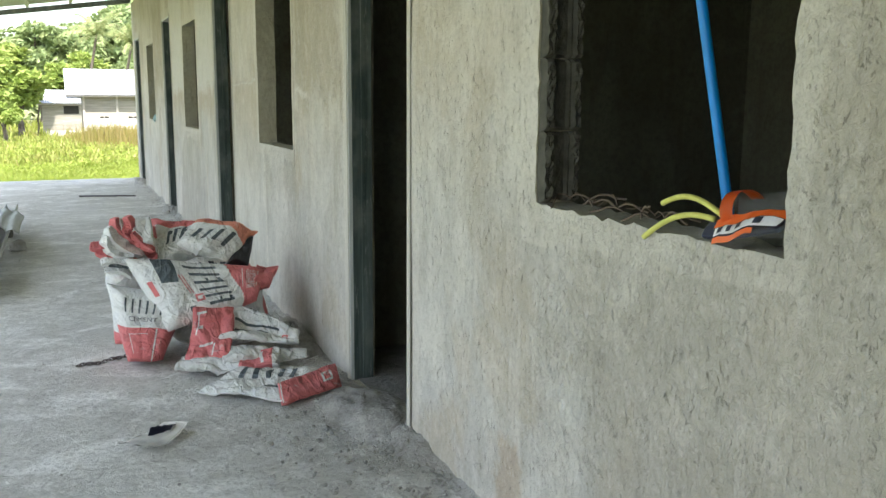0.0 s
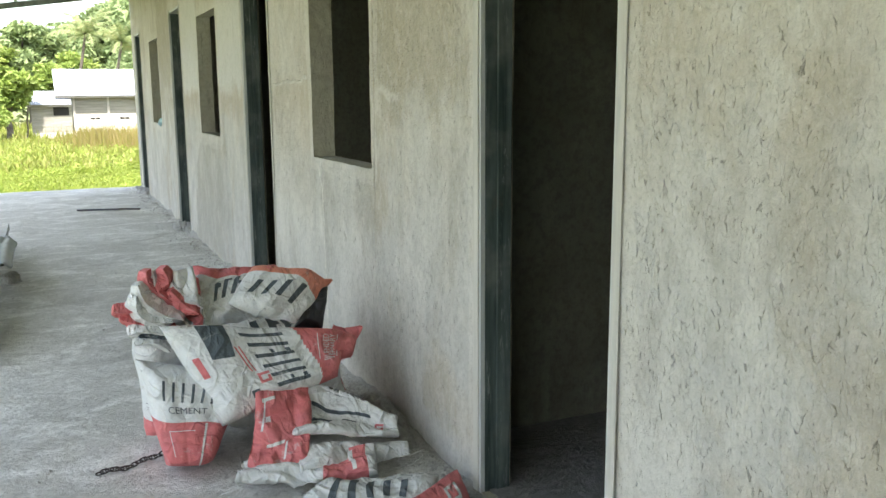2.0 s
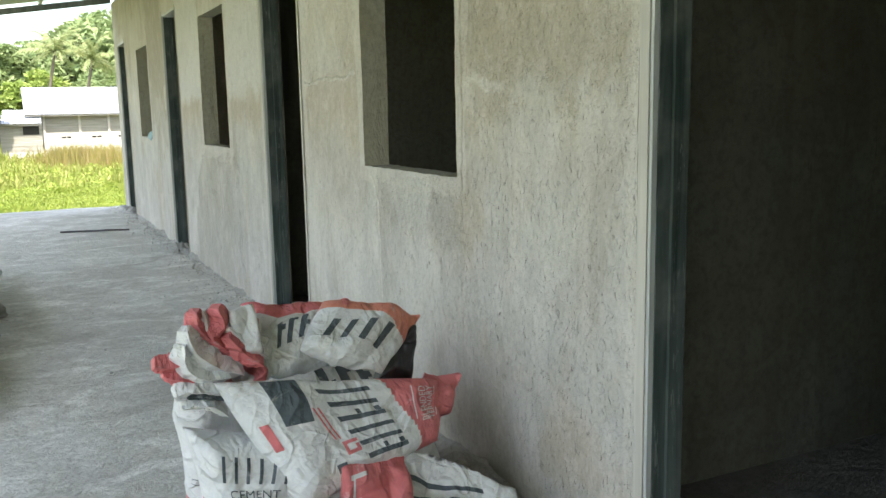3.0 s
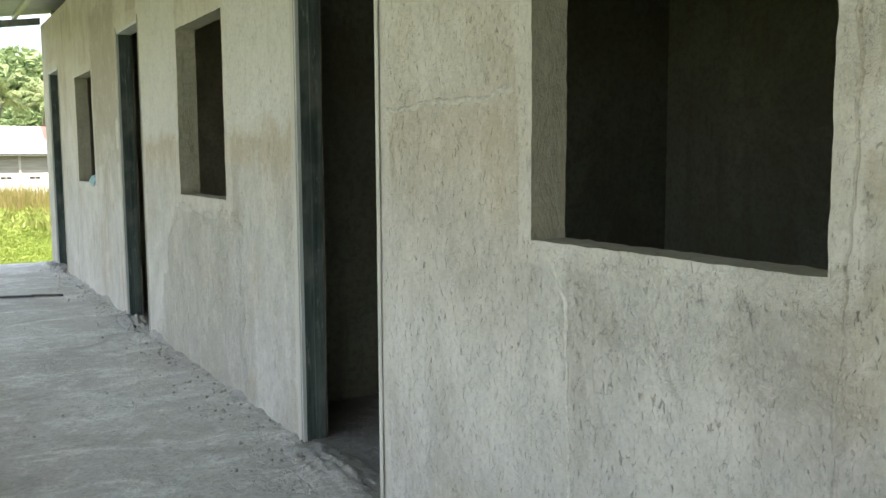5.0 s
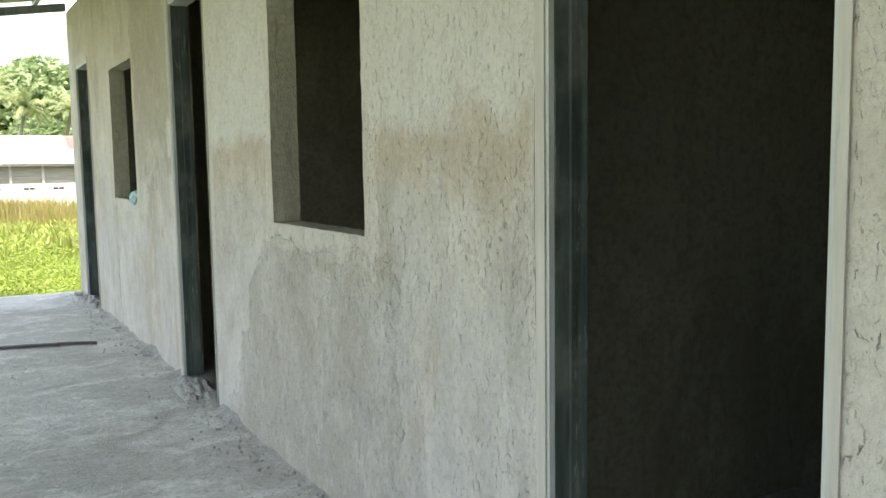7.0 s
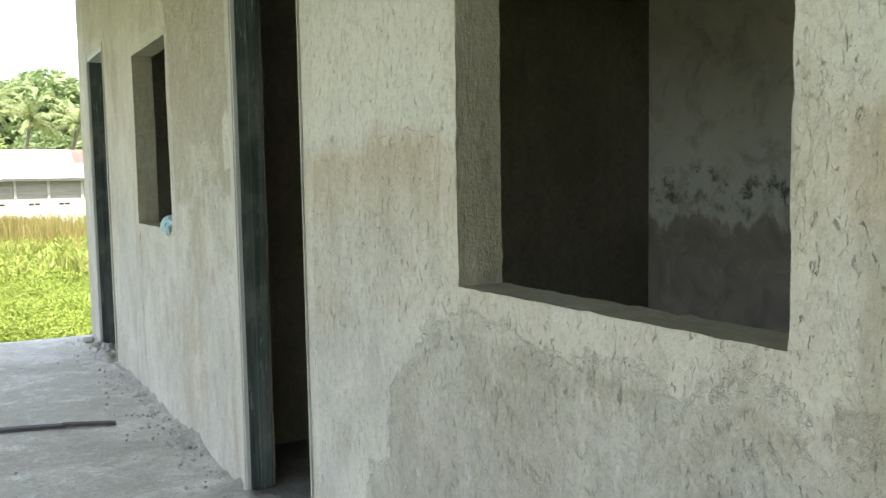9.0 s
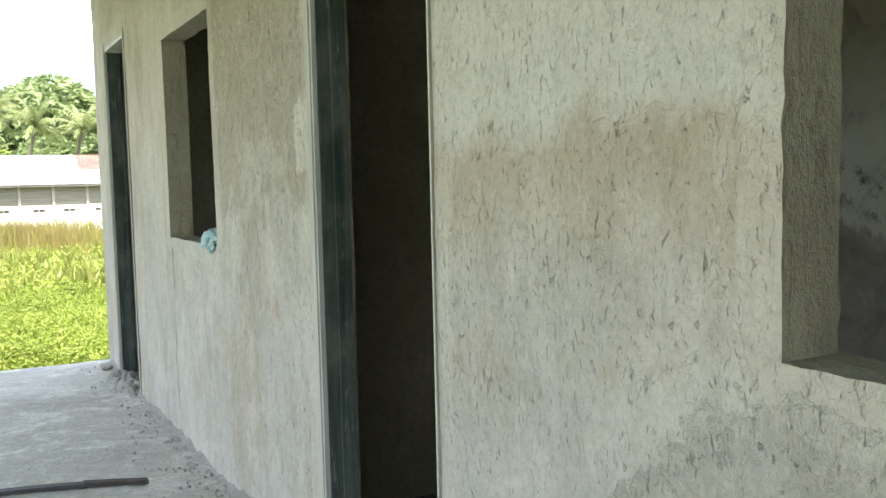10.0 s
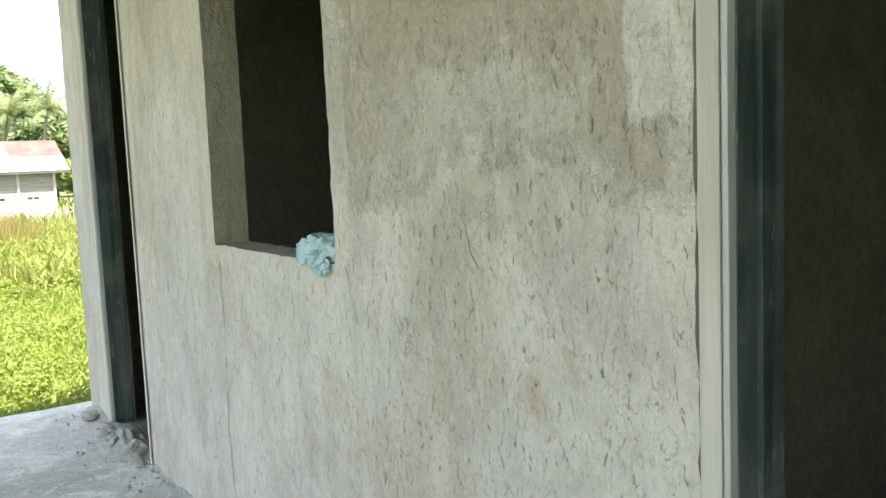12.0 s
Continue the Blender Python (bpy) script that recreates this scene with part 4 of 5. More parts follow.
def torus_link(L, w, r, seg=14, ring=6):
    bm = bmesh.new()
    g = []
    for i in range(seg):
        a = 2 * math.pi * i / seg
        c = Vector((math.cos(a) * w + (L if math.cos(a) > 0 else -L), math.sin(a) * w, 0))
        o = Vector((math.cos(a), math.sin(a), 0))
        g.append([bm.verts.new(c + o * r * math.cos(b) + Vector((0, 0, r * math.sin(b)))) for b in (2 * math.pi * k / ring for k in range(ring))])
    for i in range(seg):
        for k in range(ring):
            bm.faces.new([g[i][k], g[(i + 1) % seg][k], g[(i + 1) % seg][(k + 1) % ring], g[i][(k + 1) % ring]])
    return bm


M["iron"] = plain("rusty_iron", (0.055, 0.045, 0.04), 0.65, 0.5, 0.4, 30)
chain = tagged(empty("chain"), "short rusty iron chain lying on the floor", "chain")
link = mesh_of("link", torus_link(0.007, 0.007, 0.0025), M["iron"], True)
for i in range(17):
    t = i / 16
    x, y = 0.44 + 0.27 * t, 5.44 + 0.05 * t + 0.11 * t ** 3 + 0.012 * math.sin(t * 14)
    o = new("link", link)
    o.parent = chain
    o.matrix_basis = pose(x, y, 0.009, 70 if i % 2 else 12, 0, 12 + 40 * t ** 2 + 20 * math.cos(t * 14))

M["rubber"] = plain("dark_rubber", (0.035, 0.036, 0.04), 0.6, 0.1, 0.4, 12)
bar = tagged(empty("flat_bar"), "dark bent flat metal strip lying across the walkway", "metal strip")
def strip_piece(x0, x1, lift):
    bm = bmesh.new()
    prev = None
    for i in range(13):
        x = x0 + (x1 - x0) * i / 12
        t = (x - 0.62) / 0.68
        y = 13.29 - 0.235 * t + 0.035 * math.sin(t * 3.1)
        ring = [bm.verts.new((x, y + dy, lift + dz)) for dy, dz in ((-0.022, 0.0), (0.022, 0.0), (0.02, 0.016), (-0.02, 0.016))]
        if prev:
            for k in range(4):
                bm.faces.new([prev[k], prev[(k + 1) % 4], ring[(k + 1) % 4], ring[k]])
        else:
            bm.faces.new(ring[::-1])
        prev = ring
    bm.faces.new(prev)
    return bm
part("strip", strip_piece(0.62, 1.075, 0.002), M["rubber"], bar)
part("strip_end", strip_piece(1.06, 1.30, 0.006), M["iron"], bar)

# stacked roofing steel on the open side
stack = tagged(empty("steel_channel_stack"), "bare steel channels stacked on blocks at the walkway edge", "steel channels")
for x, z, y0, y1 in ((-0.10, 0.16, 7.2, 10.9), (-0.24, 0.16, 7.0, 10.2), (-0.17, 0.222, 7.1, 9.9), (-0.36, 0.16, 7.1, 10.4)):
    b = bmesh.new()
    box(b, x, x + 0.1, y0, y1, z, z + 0.004)
    box(b, x, x + 0.004, y0, y1, z + 0.004, z + 0.055)
    box(b, x + 0.096, x + 0.1, y0, y1, z + 0.004, z + 0.055)
    part("channel", b, M["lip"], stack)
for y in (7.6, 9.9):
    tagged(part("concrete_block", boxed(-0.5, -0.02, y, y + 0.16, -0.002, 0.159, bevel=0.008), M["block"]), "grey concrete block under the steel channels", "concrete block", "blocks under the steel")
def tin(u, v):
    x, y = -0.75 + 0.85 * u + 0.02 * noise.noise(Vector((v * 6, 0, 3))), 8.3 + 1.15 * v
    return Vector((x, y, 0.315 + 0.012 * math.cos(u * 60) + 0.03 * noise.noise(Vector((u * 3, v * 3, 1))) - 0.08 * max(0, u - 0.85) / 0.15 * 0.6))
tagged(part("roofing_sheet", curled_sheet(90, 14, tin), M["sheet"], smooth=True), "bent pale corrugated roofing sheet lying on the steel", "roofing sheet")
def lump(name, c, r, seed, mat, label, cat, flat=0.7):
    bm = bmesh.new()
    bmesh.ops.create_icosphere(bm, subdivisions=3, radius=1)
    for v in bm.verts:
        k = 1 + 0.35 * noise.noise(v.co * 1.6 + Vector((seed, 0, 0))) + 0.12 * noise.noise(v.co * 5 + Vector((0, seed, 0)))
        v.co = Vector((v.co.x * r * k, v.co.y * r * k * 1.2, max(-0.4, v.co.z * k) * r * flat)) + Vector(c)
    return tagged(part(name, bm, mat), label, cat)
lump("mortar_lump", (0.045, 9.15, 0.03), 0.075, 3, M["rubble"], "pale lump of dried mortar on the floor", "rubble")

# ---- the broken window: blocks, pole, bag, tube ----
blk = tagged(empty("block_jamb"), "broken edge of hollow concrete blocks in the window opening", "blockwork", kind="structure")
def block_end(seed, z0, h):
    bm = bmesh.new()
    prof = []
    n = 22
    for i in range(n + 1):
        t = i / n
        d = 0.004 + (0.012 if abs(t - 0.52) > 0.2 else 0.0) if 0.24 < t < 0.8 else 0.03
        prof.append((WX + 0.006 + 0.105 * t, d))
    rows = []
    for k in range(21):
        z = z0 + h * k / 20
        row = []
        for x, d in prof:
            e = 0.009 * (noise.noise(Vector((x * 60, z * 45, seed))) + 0.6 * noise.noise(Vector((x * 130, z * 110, seed)))) * (1.4 if d > 0.025 else 0.3) - (0.014 if k in (0, 20) else 0)
            row.append(bm.verts.new((x, 3.110 - d - e, z)))
        row.append(bm.verts.new((prof[-1][0], 3.16, z)))
        row.append(bm.verts.new((prof[0][0], 3.16, z)))
        rows.append(row)
    m = len(rows[0])
    for a, b in zip(rows, rows[1:]):
        for i in range(m):
            bm.faces.new([a[i], a[(i + 1) % m], b[(i + 1) % m], b[i]])
    bm.faces.new(rows[0][::-1]), bm.faces.new(rows[-1])
    bmesh.ops.recalc_face_normals(bm, faces=bm.faces)
    return bm
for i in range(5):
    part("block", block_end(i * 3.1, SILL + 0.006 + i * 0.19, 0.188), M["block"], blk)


def tube(pts, r, seg=10, closed_ends=True):
    bm = bmesh.new()
    prev = None
    P = [Vector(p) for p in pts]
    for i, p in enumerate(P):
        d = (P[min(i + 1, len(P) - 1)] - P[max(i - 1, 0)]).normalized()
        a = d.cross(Vector((0.3, 0.2, 0.93))).normalized()
        b = d.cross(a)
        ring = [bm.verts.new(p + (a * math.cos(t) + b * math.sin(t)) * r) for t in (2 * math.pi * k / seg for k in range(seg))]
        if prev:
            for k in range(seg):
                bm.faces.new([prev[k], prev[(k + 1) % seg], ring[(k + 1) % seg], ring[k]])
        else:
            bm.faces.new(ring[::-1])
        prev = ring
    bm.faces.new(prev)
    bmesh.ops.recalc_face_normals(bm, faces=bm.faces)
    return bm


M["blue"] = plain("blue_pvc", (0.004, 0.23, 0.68), 0.35, 0, 0.15, 6)
foot, tip = Vector((1.826, 2.365, 0.037)), Vector((1.645, 2.69, 1.962))
pole = tagged(empty("blue_pipe"), "blue plastic water pipe leaning in the broken window", "pipe")
part("pipe", tube([foot.lerp(tip, i / 8) for i in range(9)], 0.0115, 16), M["blue"], pole, smooth=True)
part("coupling", tube([foot.lerp(tip, 0.79), foot.lerp(tip, 0.83)], 0.0135, 16), M["blue"], pole)

M["orange"] = plain("orange_plastic", (0.75, 0.13, 0.02), 0.4, 0, 0.15, 10)
M["yellow"] = plain("pale_yellow_tube", (0.62, 0.62, 0.16), 0.4, 0, 0.15, 20)
M["label"] = plain("white_card_label", (0.7, 0.7, 0.72), 0.6, 0, 0.15, 20)
k = Nodes("clear_plastic_film", rough=0.12)
k.colour((0.85, 0.87, 0.9))
k.bsdf.inputs["Transmission Weight"].default_value = 0.0
k.bump(k.noise(30, 4, 0.6, distort=1.0), 0.7, 0.01)
tr = k.n.new("ShaderNodeBsdfTransparent")
mx = k.n.new("ShaderNodeMixShader")
mx.inputs[0].default_value = 0.05
k.l.new(tr.outputs[0], mx.inputs[1])
k.l.new(k.bsdf.outputs[0], mx.inputs[2])
k.l.new(mx.outputs[0], k.n["Material Output"].inputs["Surface"])
M["film"] = k.mat
pouch = Bag(0.25, 0.14, 0.035, 21.0, 0.02, 0.006)
pk = tagged(empty("tool_packet", axes((1.635, 2.365, 1.048), (0.05, -0.95, 0.16), (-0.6, 0.1, 0.78))), "clear plastic packet with orange trim lying on the broken sill", "packet")
part("film", pouch.shell(lambda u, v, s: True), M["film"], pk, smooth=True)
inner = Bag(0.21, 0.09, 0.018, 22.0, 0.01, 0.003)
part("contents", inner.shell(lambda u, v, s: v < 0.2), M["navy"], pk, "dark contents", smooth=True)
part("header_strip", pouch.patch(-0.55, 0.9, -0.45, -0.12), M["orange"], pk, "orange printed strip", smooth=True)
part("card_label", pouch.patch(-0.5, 0.85, -0.75, -0.47), M["label"], pk, "white printed label", smooth=True)
for a in (-0.4, -0.15, 0.1, 0.45):
    part("printed_mark", pouch.patch(a, a + 0.13, -0.70, -0.52, 1, 0.0, 0.004), M["navy"], pk, smooth=True)
part("lower_strip", pouch.patch(-0.5, 0.5, -0.93, -0.8), M["orange"], pk, smooth=True)
def strap2(u, v):
    a = -0.2 + 3.4 * u
    return Vector((-0.05 + 0.034 * v + 0.02 * u, 0.015 - 0.038 * math.cos(a), 0.014 + 0.042 * math.sin(a)))
part("carry_strap", curled_sheet(18, 3, strap2), M["orange"], pk, "orange plastic carry strap", smooth=True)
tb = tagged(empty("plastic_tube"), "pale yellow plastic tube curling out over the sill", "tube")
part("upper_length", tube([(1.63 - 0.02 * t, 2.44 + 0.165 * t, 1.05 + 0.035 * math.sin(2.6 * t) - 0.012 * t) for t in (i / 14 for i in range(15))], 0.0062), M["yellow"], tb, smooth=True)
part("lower_length", tube([(1.62 - 0.045 * t, 2.45 + 0.17 * t, 1.04 + 0.012 * math.sin(3 * t) - 0.06 * t * t) for t in (i / 14 for i in range(15))], 0.0062), M["yellow"], tb, smooth=True)
# twigs, tie wire and chips on the broken sill
M["twig"] = plain("dry_fibre", (0.13, 0.10, 0.075), 0.85, 0, 0.35, 30)
rnd = random.Random(11)
bm = bmesh.new()
for i in range(22):
    y = rnd.uniform(2.6, 3.08)
    p = Vector((WX + rnd.uniform(0.01, 0.09), y, SILL + 0.016 + rnd.uniform(0, 0.012)))
    d = Vector((rnd.uniform(-0.4, 0.4), rnd.uniform(-1, 1), rnd.uniform(-0.05, 0.12))).normalized()
    L = rnd.uniform(0.03, 0.1)
    t = tube([p + d * L * s / 4 + Vector((0, 0, 0.01 * math.sin(s * 1.2))) for s in range(5)], rnd.uniform(0.001, 0.0035), 6)
    me = bpy.data.meshes.new("t")
    t.to_mesh(me)
    t.free()
    bm.from_mesh(me)
    bpy.data.meshes.remove(me)
tagged(part("sill_debris", bm, M["twig"]), "dry fibre, twigs and wire ends on the broken sill", "debris", kind="stuff")

# cloth on the far sill
M["cloth"] = cloth_mat("pale_blue_cloth", (0.42, 0.60, 0.64), 0.3, 0.9)
def rag(seed, c, sx, sy, sz):
    bm = bmesh.new()
    bmesh.ops.create_icosphere(bm, subdivisions=5, radius=1)
    for v in bm.verts:
        d = v.co.copy()
        r = 1 - abs(noise.noise(Vector((d.x * 2.2 + seed, d.y * 3.4, d.z * 2.2)))) * 1.5
        r2 = 1 - abs(noise.noise(Vector((d.x * 5 - seed, d.y * 6, d.z * 4)))) * 1.8
        k = 0.72 + 0.3 * r + 0.12 * r2
        v.co = Vector((d.x * sx * k, d.y * sy * k, max(-0.75, d.z * k) * sz)) + Vector(c)
        if v.co.x < WX - 0.005:
            v.co.z -= (WX - 0.005 - v.co.x) * 1.3
    return bm
rg = tagged(empty("rag"), "crumpled pale blue cloth lying on the window sill", "cloth")
part("folds", rag(3, (WX + 0.028, 12.99, SILL + 0.03), 0.055, 0.115, 0.038), M["cloth"], rg, smooth=True)
part("hanging_corner", rag(9, (WX - 0.006, 12.955, SILL + 0.0), 0.012, 0.05, 0.026), M["cloth"], rg, smooth=True)


# ---- the field: weeds, grass ----
def blades(name, n, area, h, w, mat, label, cat, seed, lean=0.5, density=None):
    """Single curved blades, each an island of three quads."""
    rng = np.random.default_rng(seed)
    x0, x1, y0, y1 = area
    x, y = rng.uniform(x0, x1, n), y0 + (y1 - y0) * rng.uniform(0, 1, n) ** 1.25
    if density:
        x, y = rng.normal(density[0], density[1], n), rng.normal(density[2], density[3], n)
    base_z = GZ - 0.85 * np.clip((y - 20) / 40, 0, 1)
    clump = np.array([noise.noise(Vector((a * 0.5, b * 0.5, seed))) for a, b in zip(x, y)])
    hh = rng.uniform(h[0], h[1], n) * (1 + 0.45 * clump)
    ww = rng.uniform(w[0], w[1], n)
    a, b = rng.uniform(0, 2 * np.pi, n), rng.uniform(0, 2 * np.pi, n)
    ln = rng.uniform(0.1, 1, n) * lean * hh
    vs = np.zeros((n, 7, 3))
    for k, (t, ws) in enumerate(((0, 0.7), (0.4, 1.0), (0.75, 0.8))):
        for s in (0, 1):
            i = k * 2 + s
            off = (s - 0.5) * ww * ws
            vs[:, i, 0] = x + np.cos(a) * off + np.cos(b) * ln * t * t
            vs[:, i, 1] = y + np.sin(a) * off + np.sin(b) * ln * t * t
            vs[:, i, 2] = base_z + hh * t
    vs[:, 6, 0], vs[:, 6, 1], vs[:, 6, 2] = x + np.cos(b) * ln, y + np.sin(b) * ln, base_z + hh * 0.97
    base = (np.arange(n) * 7)[:, None]
    quads = np.concatenate([base + np.array([[0, 1, 3, 2]]), base + np.array([[2, 3, 5, 4]])])
    tris = base + np.array([[4, 5, 6]])
    me = bpy.data.meshes.new(name)
    me.from_pydata(vs.reshape(-1, 3).tolist(), [], quads.tolist() + tris.tolist())
    me.materials.append(mat)
    return tagged(new(name, me), label, cat, kind="stuff")


def leaf_mat(name, a, b, c, trans=0.35):
    k = Nodes(name, rough=0.55, spec=0.3)
    r = k.island()
    col = k.mix(k.ramp(r, 0.0, 0.6), a, b)
    col = k.mix(k.ramp(r, 0.75, 1.0), col, c)
    col = k.mix(k.ramp(k.noise(0.35, 4), 0.4, 0.65, 0, 0.5), col, tuple(v * 0.6 for v in b))
    k.colour(col)
    t = k.n.new("ShaderNodeBsdfTranslucent")
    k.put(t.inputs["Color"], col)
    m = k.n.new("ShaderNodeMixShader")
    m.inputs[0].default_value = trans
    k.l.new(k.bsdf.outputs[0], m.inputs[1])
    k.l.new(t.outputs[0], m.inputs[2])
    k.l.new(m.outputs[0], k.n["Material Output"].inputs["Surface"])
    return k.mat


M["grass"] = leaf_mat("bright_grass", (0.19, 0.24, 0.045), (0.26, 0.285, 0.06), (0.34, 0.3, 0.11))
M["weed"] = leaf_mat("leafy_weed", (0.19, 0.265, 0.04), (0.265, 0.325, 0.055), (0.34, 0.36, 0.10))
M["reed"] = leaf_mat("ripe_brown_grass", (0.27, 0.19, 0.075), (0.22, 0.2, 0.05), (0.33, 0.24, 0.12))
# Tree greens lifted: distance haze is put into the colour
M["dark_leaf"] = leaf_mat("tree_foliage", (0.17, 0.235, 0.105), (0.25, 0.32, 0.135), (0.33, 0.38, 0.18))
M["mid_leaf"] = leaf_mat("bush_foliage", (0.2, 0.28, 0.065), (0.28, 0.36, 0.085), (0.37, 0.41, 0.13))
M["palm_leaf"] = leaf_mat("palm_frond", (0.2, 0.26, 0.11), (0.28, 0.33, 0.14), (0.42, 0.39, 0.2))
blades("grass_near", 40000, (-1.5, 5, 16.02, 26), (0.1, 0.24), (0.012, 0.028), M["weed"], "bright green weeds and grass beyond the slab", "grass", 1, 0.6)
blades("grass_field", 42000, (-8, 16, 25, 58), (0.22, 0.48), (0.025, 0.07), M["grass"], "sunlit yellow-green field grass", "grass", 2, 0.7)
blades("grass_tall", 5000, (0.6, 5.2, 36, 50), (0.4, 1.15), (0.01, 0.028), M["reed"], "tall ripe brown grass in front of the house", "grass", 3, 0.35, (3.2, 1.0, 45, 4))
blades("grass_wide", 12000, (-40, 50, 54, 90), (0.4, 0.9), (0.06, 0.14), M["grass"], "distant field grass", "grass", 4, 0.6)


def leaves(n, seed, shape, size):
    """Many small bent leaf clumps, spread through a crown; shape gives a place and an outward way."""
    rng = random.Random(seed)
    verts, faces = [], []
    for _ in range(n):
        p, o = shape(rng)
        s = rng.uniform(0.6, 1.35) * size
        a = (Vector((rng.gauss(0, 1), rng.gauss(0, 1), rng.gauss(0, 0.6))) + o * 0.4).normalized()
        b = a.cross(Vector((rng.gauss(0, 1), rng.gauss(0, 1), rng.gauss(0, 1)))).normalized()
        c = a.cross(b) * 0.25 * s
        i = len(verts)
        verts += [p - a * s, p + b * s * 0.45 + c, p + a * s, p - b * s * 0.45 + c]
        faces += [(i, i + 1, i + 2), (i, i + 2, i + 3)]
    me = bpy.data.meshes.new("crown")
    me.from_pydata([tuple(v) for v in verts], [], faces)
    return me


def crown_shape(r, h, lobes, seed):
    rr = random.Random(seed)
    blobs = []
    for _ in range(lobes):
        a, q = rr.uniform(0, 6.28), math.sqrt(rr.random())
        blobs.append((Vector((math.cos(a) * q * r * 0.75, math.sin(a) * q * r * 0.75, h * rr.uniform(-0.25, 0.42) * (1.15 - q * 0.7))), rr.uniform(0.25, 0.45) * r))

    def f(rng):
        c, s = rng.choice(blobs)
        d = Vector((rng.gauss(0, 1), rng.gauss(0, 1), rng.gauss(0.25, 0.8))).normalized()
        return c + Vector((d.x, d.y, d.z * 0.75)) * s * rng.uniform(0.72, 1.05), d
    return f, blobs


M["bark"] = plain("bark", (0.12, 0.10, 0.08), 0.9, 0, 0.35, 6, 0.6)


def limb(a, b, r0, r1, seg=7):
    bm = bmesh.new()
    a, b = Vector(a), Vector(b)
    prev = None
    for i in range(6):
        t = i / 5
        p = a.lerp(b, t) + Vector((noise.noise(Vector((t * 2, a.x, b.x))), noise.noise(Vector((t * 2, a.y, 3))), 0)) * 0.12 * (b - a).length * math.sin(t * 3.1)
        r = r0 + (r1 - r0) * t
        ring = [bm.verts.new(p + Vector((math.cos(k * 6.283 / seg) * r, math.sin(k * 6.283 / seg) * r, 0))) for k in range(seg)]
        if prev:
            for k in range(seg):
                bm.faces.new([prev[k], prev[(k + 1) % seg], ring[(k + 1) % seg], ring[k]])
        prev = ring
    return bm


def broadleaf(x, y, r, top, n, seed, mat, label, size=0.33, lobes=24):
    ob = tagged(empty("tree", pose(x, y, gz(y))), label, "tree", "trees beyond the field")
    h = top - gz(y)
    cz = h * 0.62
    f, blobs = crown_shape(r, h * 0.75, lobes, seed)
    part("trunk", limb((0, 0, -0.1), (0.2, 0, cz), 0.05 * h, 0.02 * h), M["bark"], ob, smooth=True)
    for c, s in blobs[:6]:
        part("limb", limb((0.05, 0, cz * 0.55), (c.x, c.y, cz + c.z), 0.02 * h, 0.007 * h, 5), M["bark"], ob, smooth=True)
    me = leaves(int(n * 1.6), seed, lambda g: (lambda q: (q[0] + Vector((0, 0, cz)), q[1]))(f(g)), size)
    me.materials.append(mat)
    cr = new("crown", me)
    cr.parent = ob
    return ob


def palm(x, y, top, R, seed):
    rr = random.Random(seed)
    ob = tagged(empty("palm_tree", pose(x, y, gz(y))), "coconut palm with drooping green and yellowing fronds", "palm tree", "palms beyond the field")
    h = top - gz(y)
    part("trunk", limb((0, 0, -0.1), (0.3, 0, h), 0.16, 0.1), M["bark"], ob, smooth=True)
    for i in range(17):
        a = i * 2.4 + rr.uniform(-0.3, 0.3)
        el = rr.uniform(-0.3, 1.5)
        L = R * rr.uniform(0.85, 1.15)
        verts, faces = [], []
        side = Vector((-math.sin(a), math.cos(a), 0))
        pts = []
        for k in range(13):
            t = k / 12
            e = el - 1.0 * t * t - 0.15 * t
            q = (pts[-1] if pts else Vector((0.3, 0, h))) + (Vector((math.cos(a) * math.cos(e), math.sin(a) * math.cos(e), math.sin(e))) * L / 12 if k else Vector())
            pts.append(q)
        for k in range(1, 13):
            w = 0.26 * R * math.sin(math.pi * (0.12 + 0.86 * k / 12)) ** 0.8
            fw = (pts[k] - pts[k - 1])
            for s in (1, -1):
                for m in (0, 0.5):
                    b0 = pts[k - 1] + fw * m
                    tipp = b0 + side * s * w * 0.75 + fw * 1.1 + Vector((0, 0, -w * rr.uniform(0.35, 0.8)))
                    j = len(verts)
                    verts += [b0, b0 + fw * 0.42, tipp]
                    faces.append((j, j + 1, j + 2))
        for k in range(12):
            j = len(verts)
            verts += [pts[k] + side * 0.025, pts[k] - side * 0.025, pts[k + 1] - side * 0.018, pts[k + 1] + side * 0.018]
            faces.append((j, j + 1, j + 2, j + 3))
        me = bpy.data.meshes.new("frond")
        me.from_pydata([tuple(v) for v in verts], [], faces)
        me.materials.append(M["palm_leaf"])
        o = new("frond", me)
        o.parent = ob
    return ob


def weed_leaves(name, n, area, height, size, mat, label, seed):
    """Low broad-leaved weeds: leaves in tufts over the ground."""
    x0, x1, y0, y1 = area

    def f(g):
        y = y0 + (y1 - y0) * g.random() ** 1.3
        x = g.uniform(x0, x1)
        tuft = 0.55 + 0.9 * noise.noise(Vector((x * 0.9, y * 0.9, seed))) + 0.5 * noise.noise(Vector((x * 3, y * 3, seed)))
        return Vector((x, y, gz(y) + height * max(0.15, tuft) * (0.35 + 0.65 * g.random()))), Vector((0, 0, -0.6))
    me = leaves(n, seed, f, size)
    me.materials.append(mat)
    return tagged(new(name, me), label, "weeds", kind="stuff")


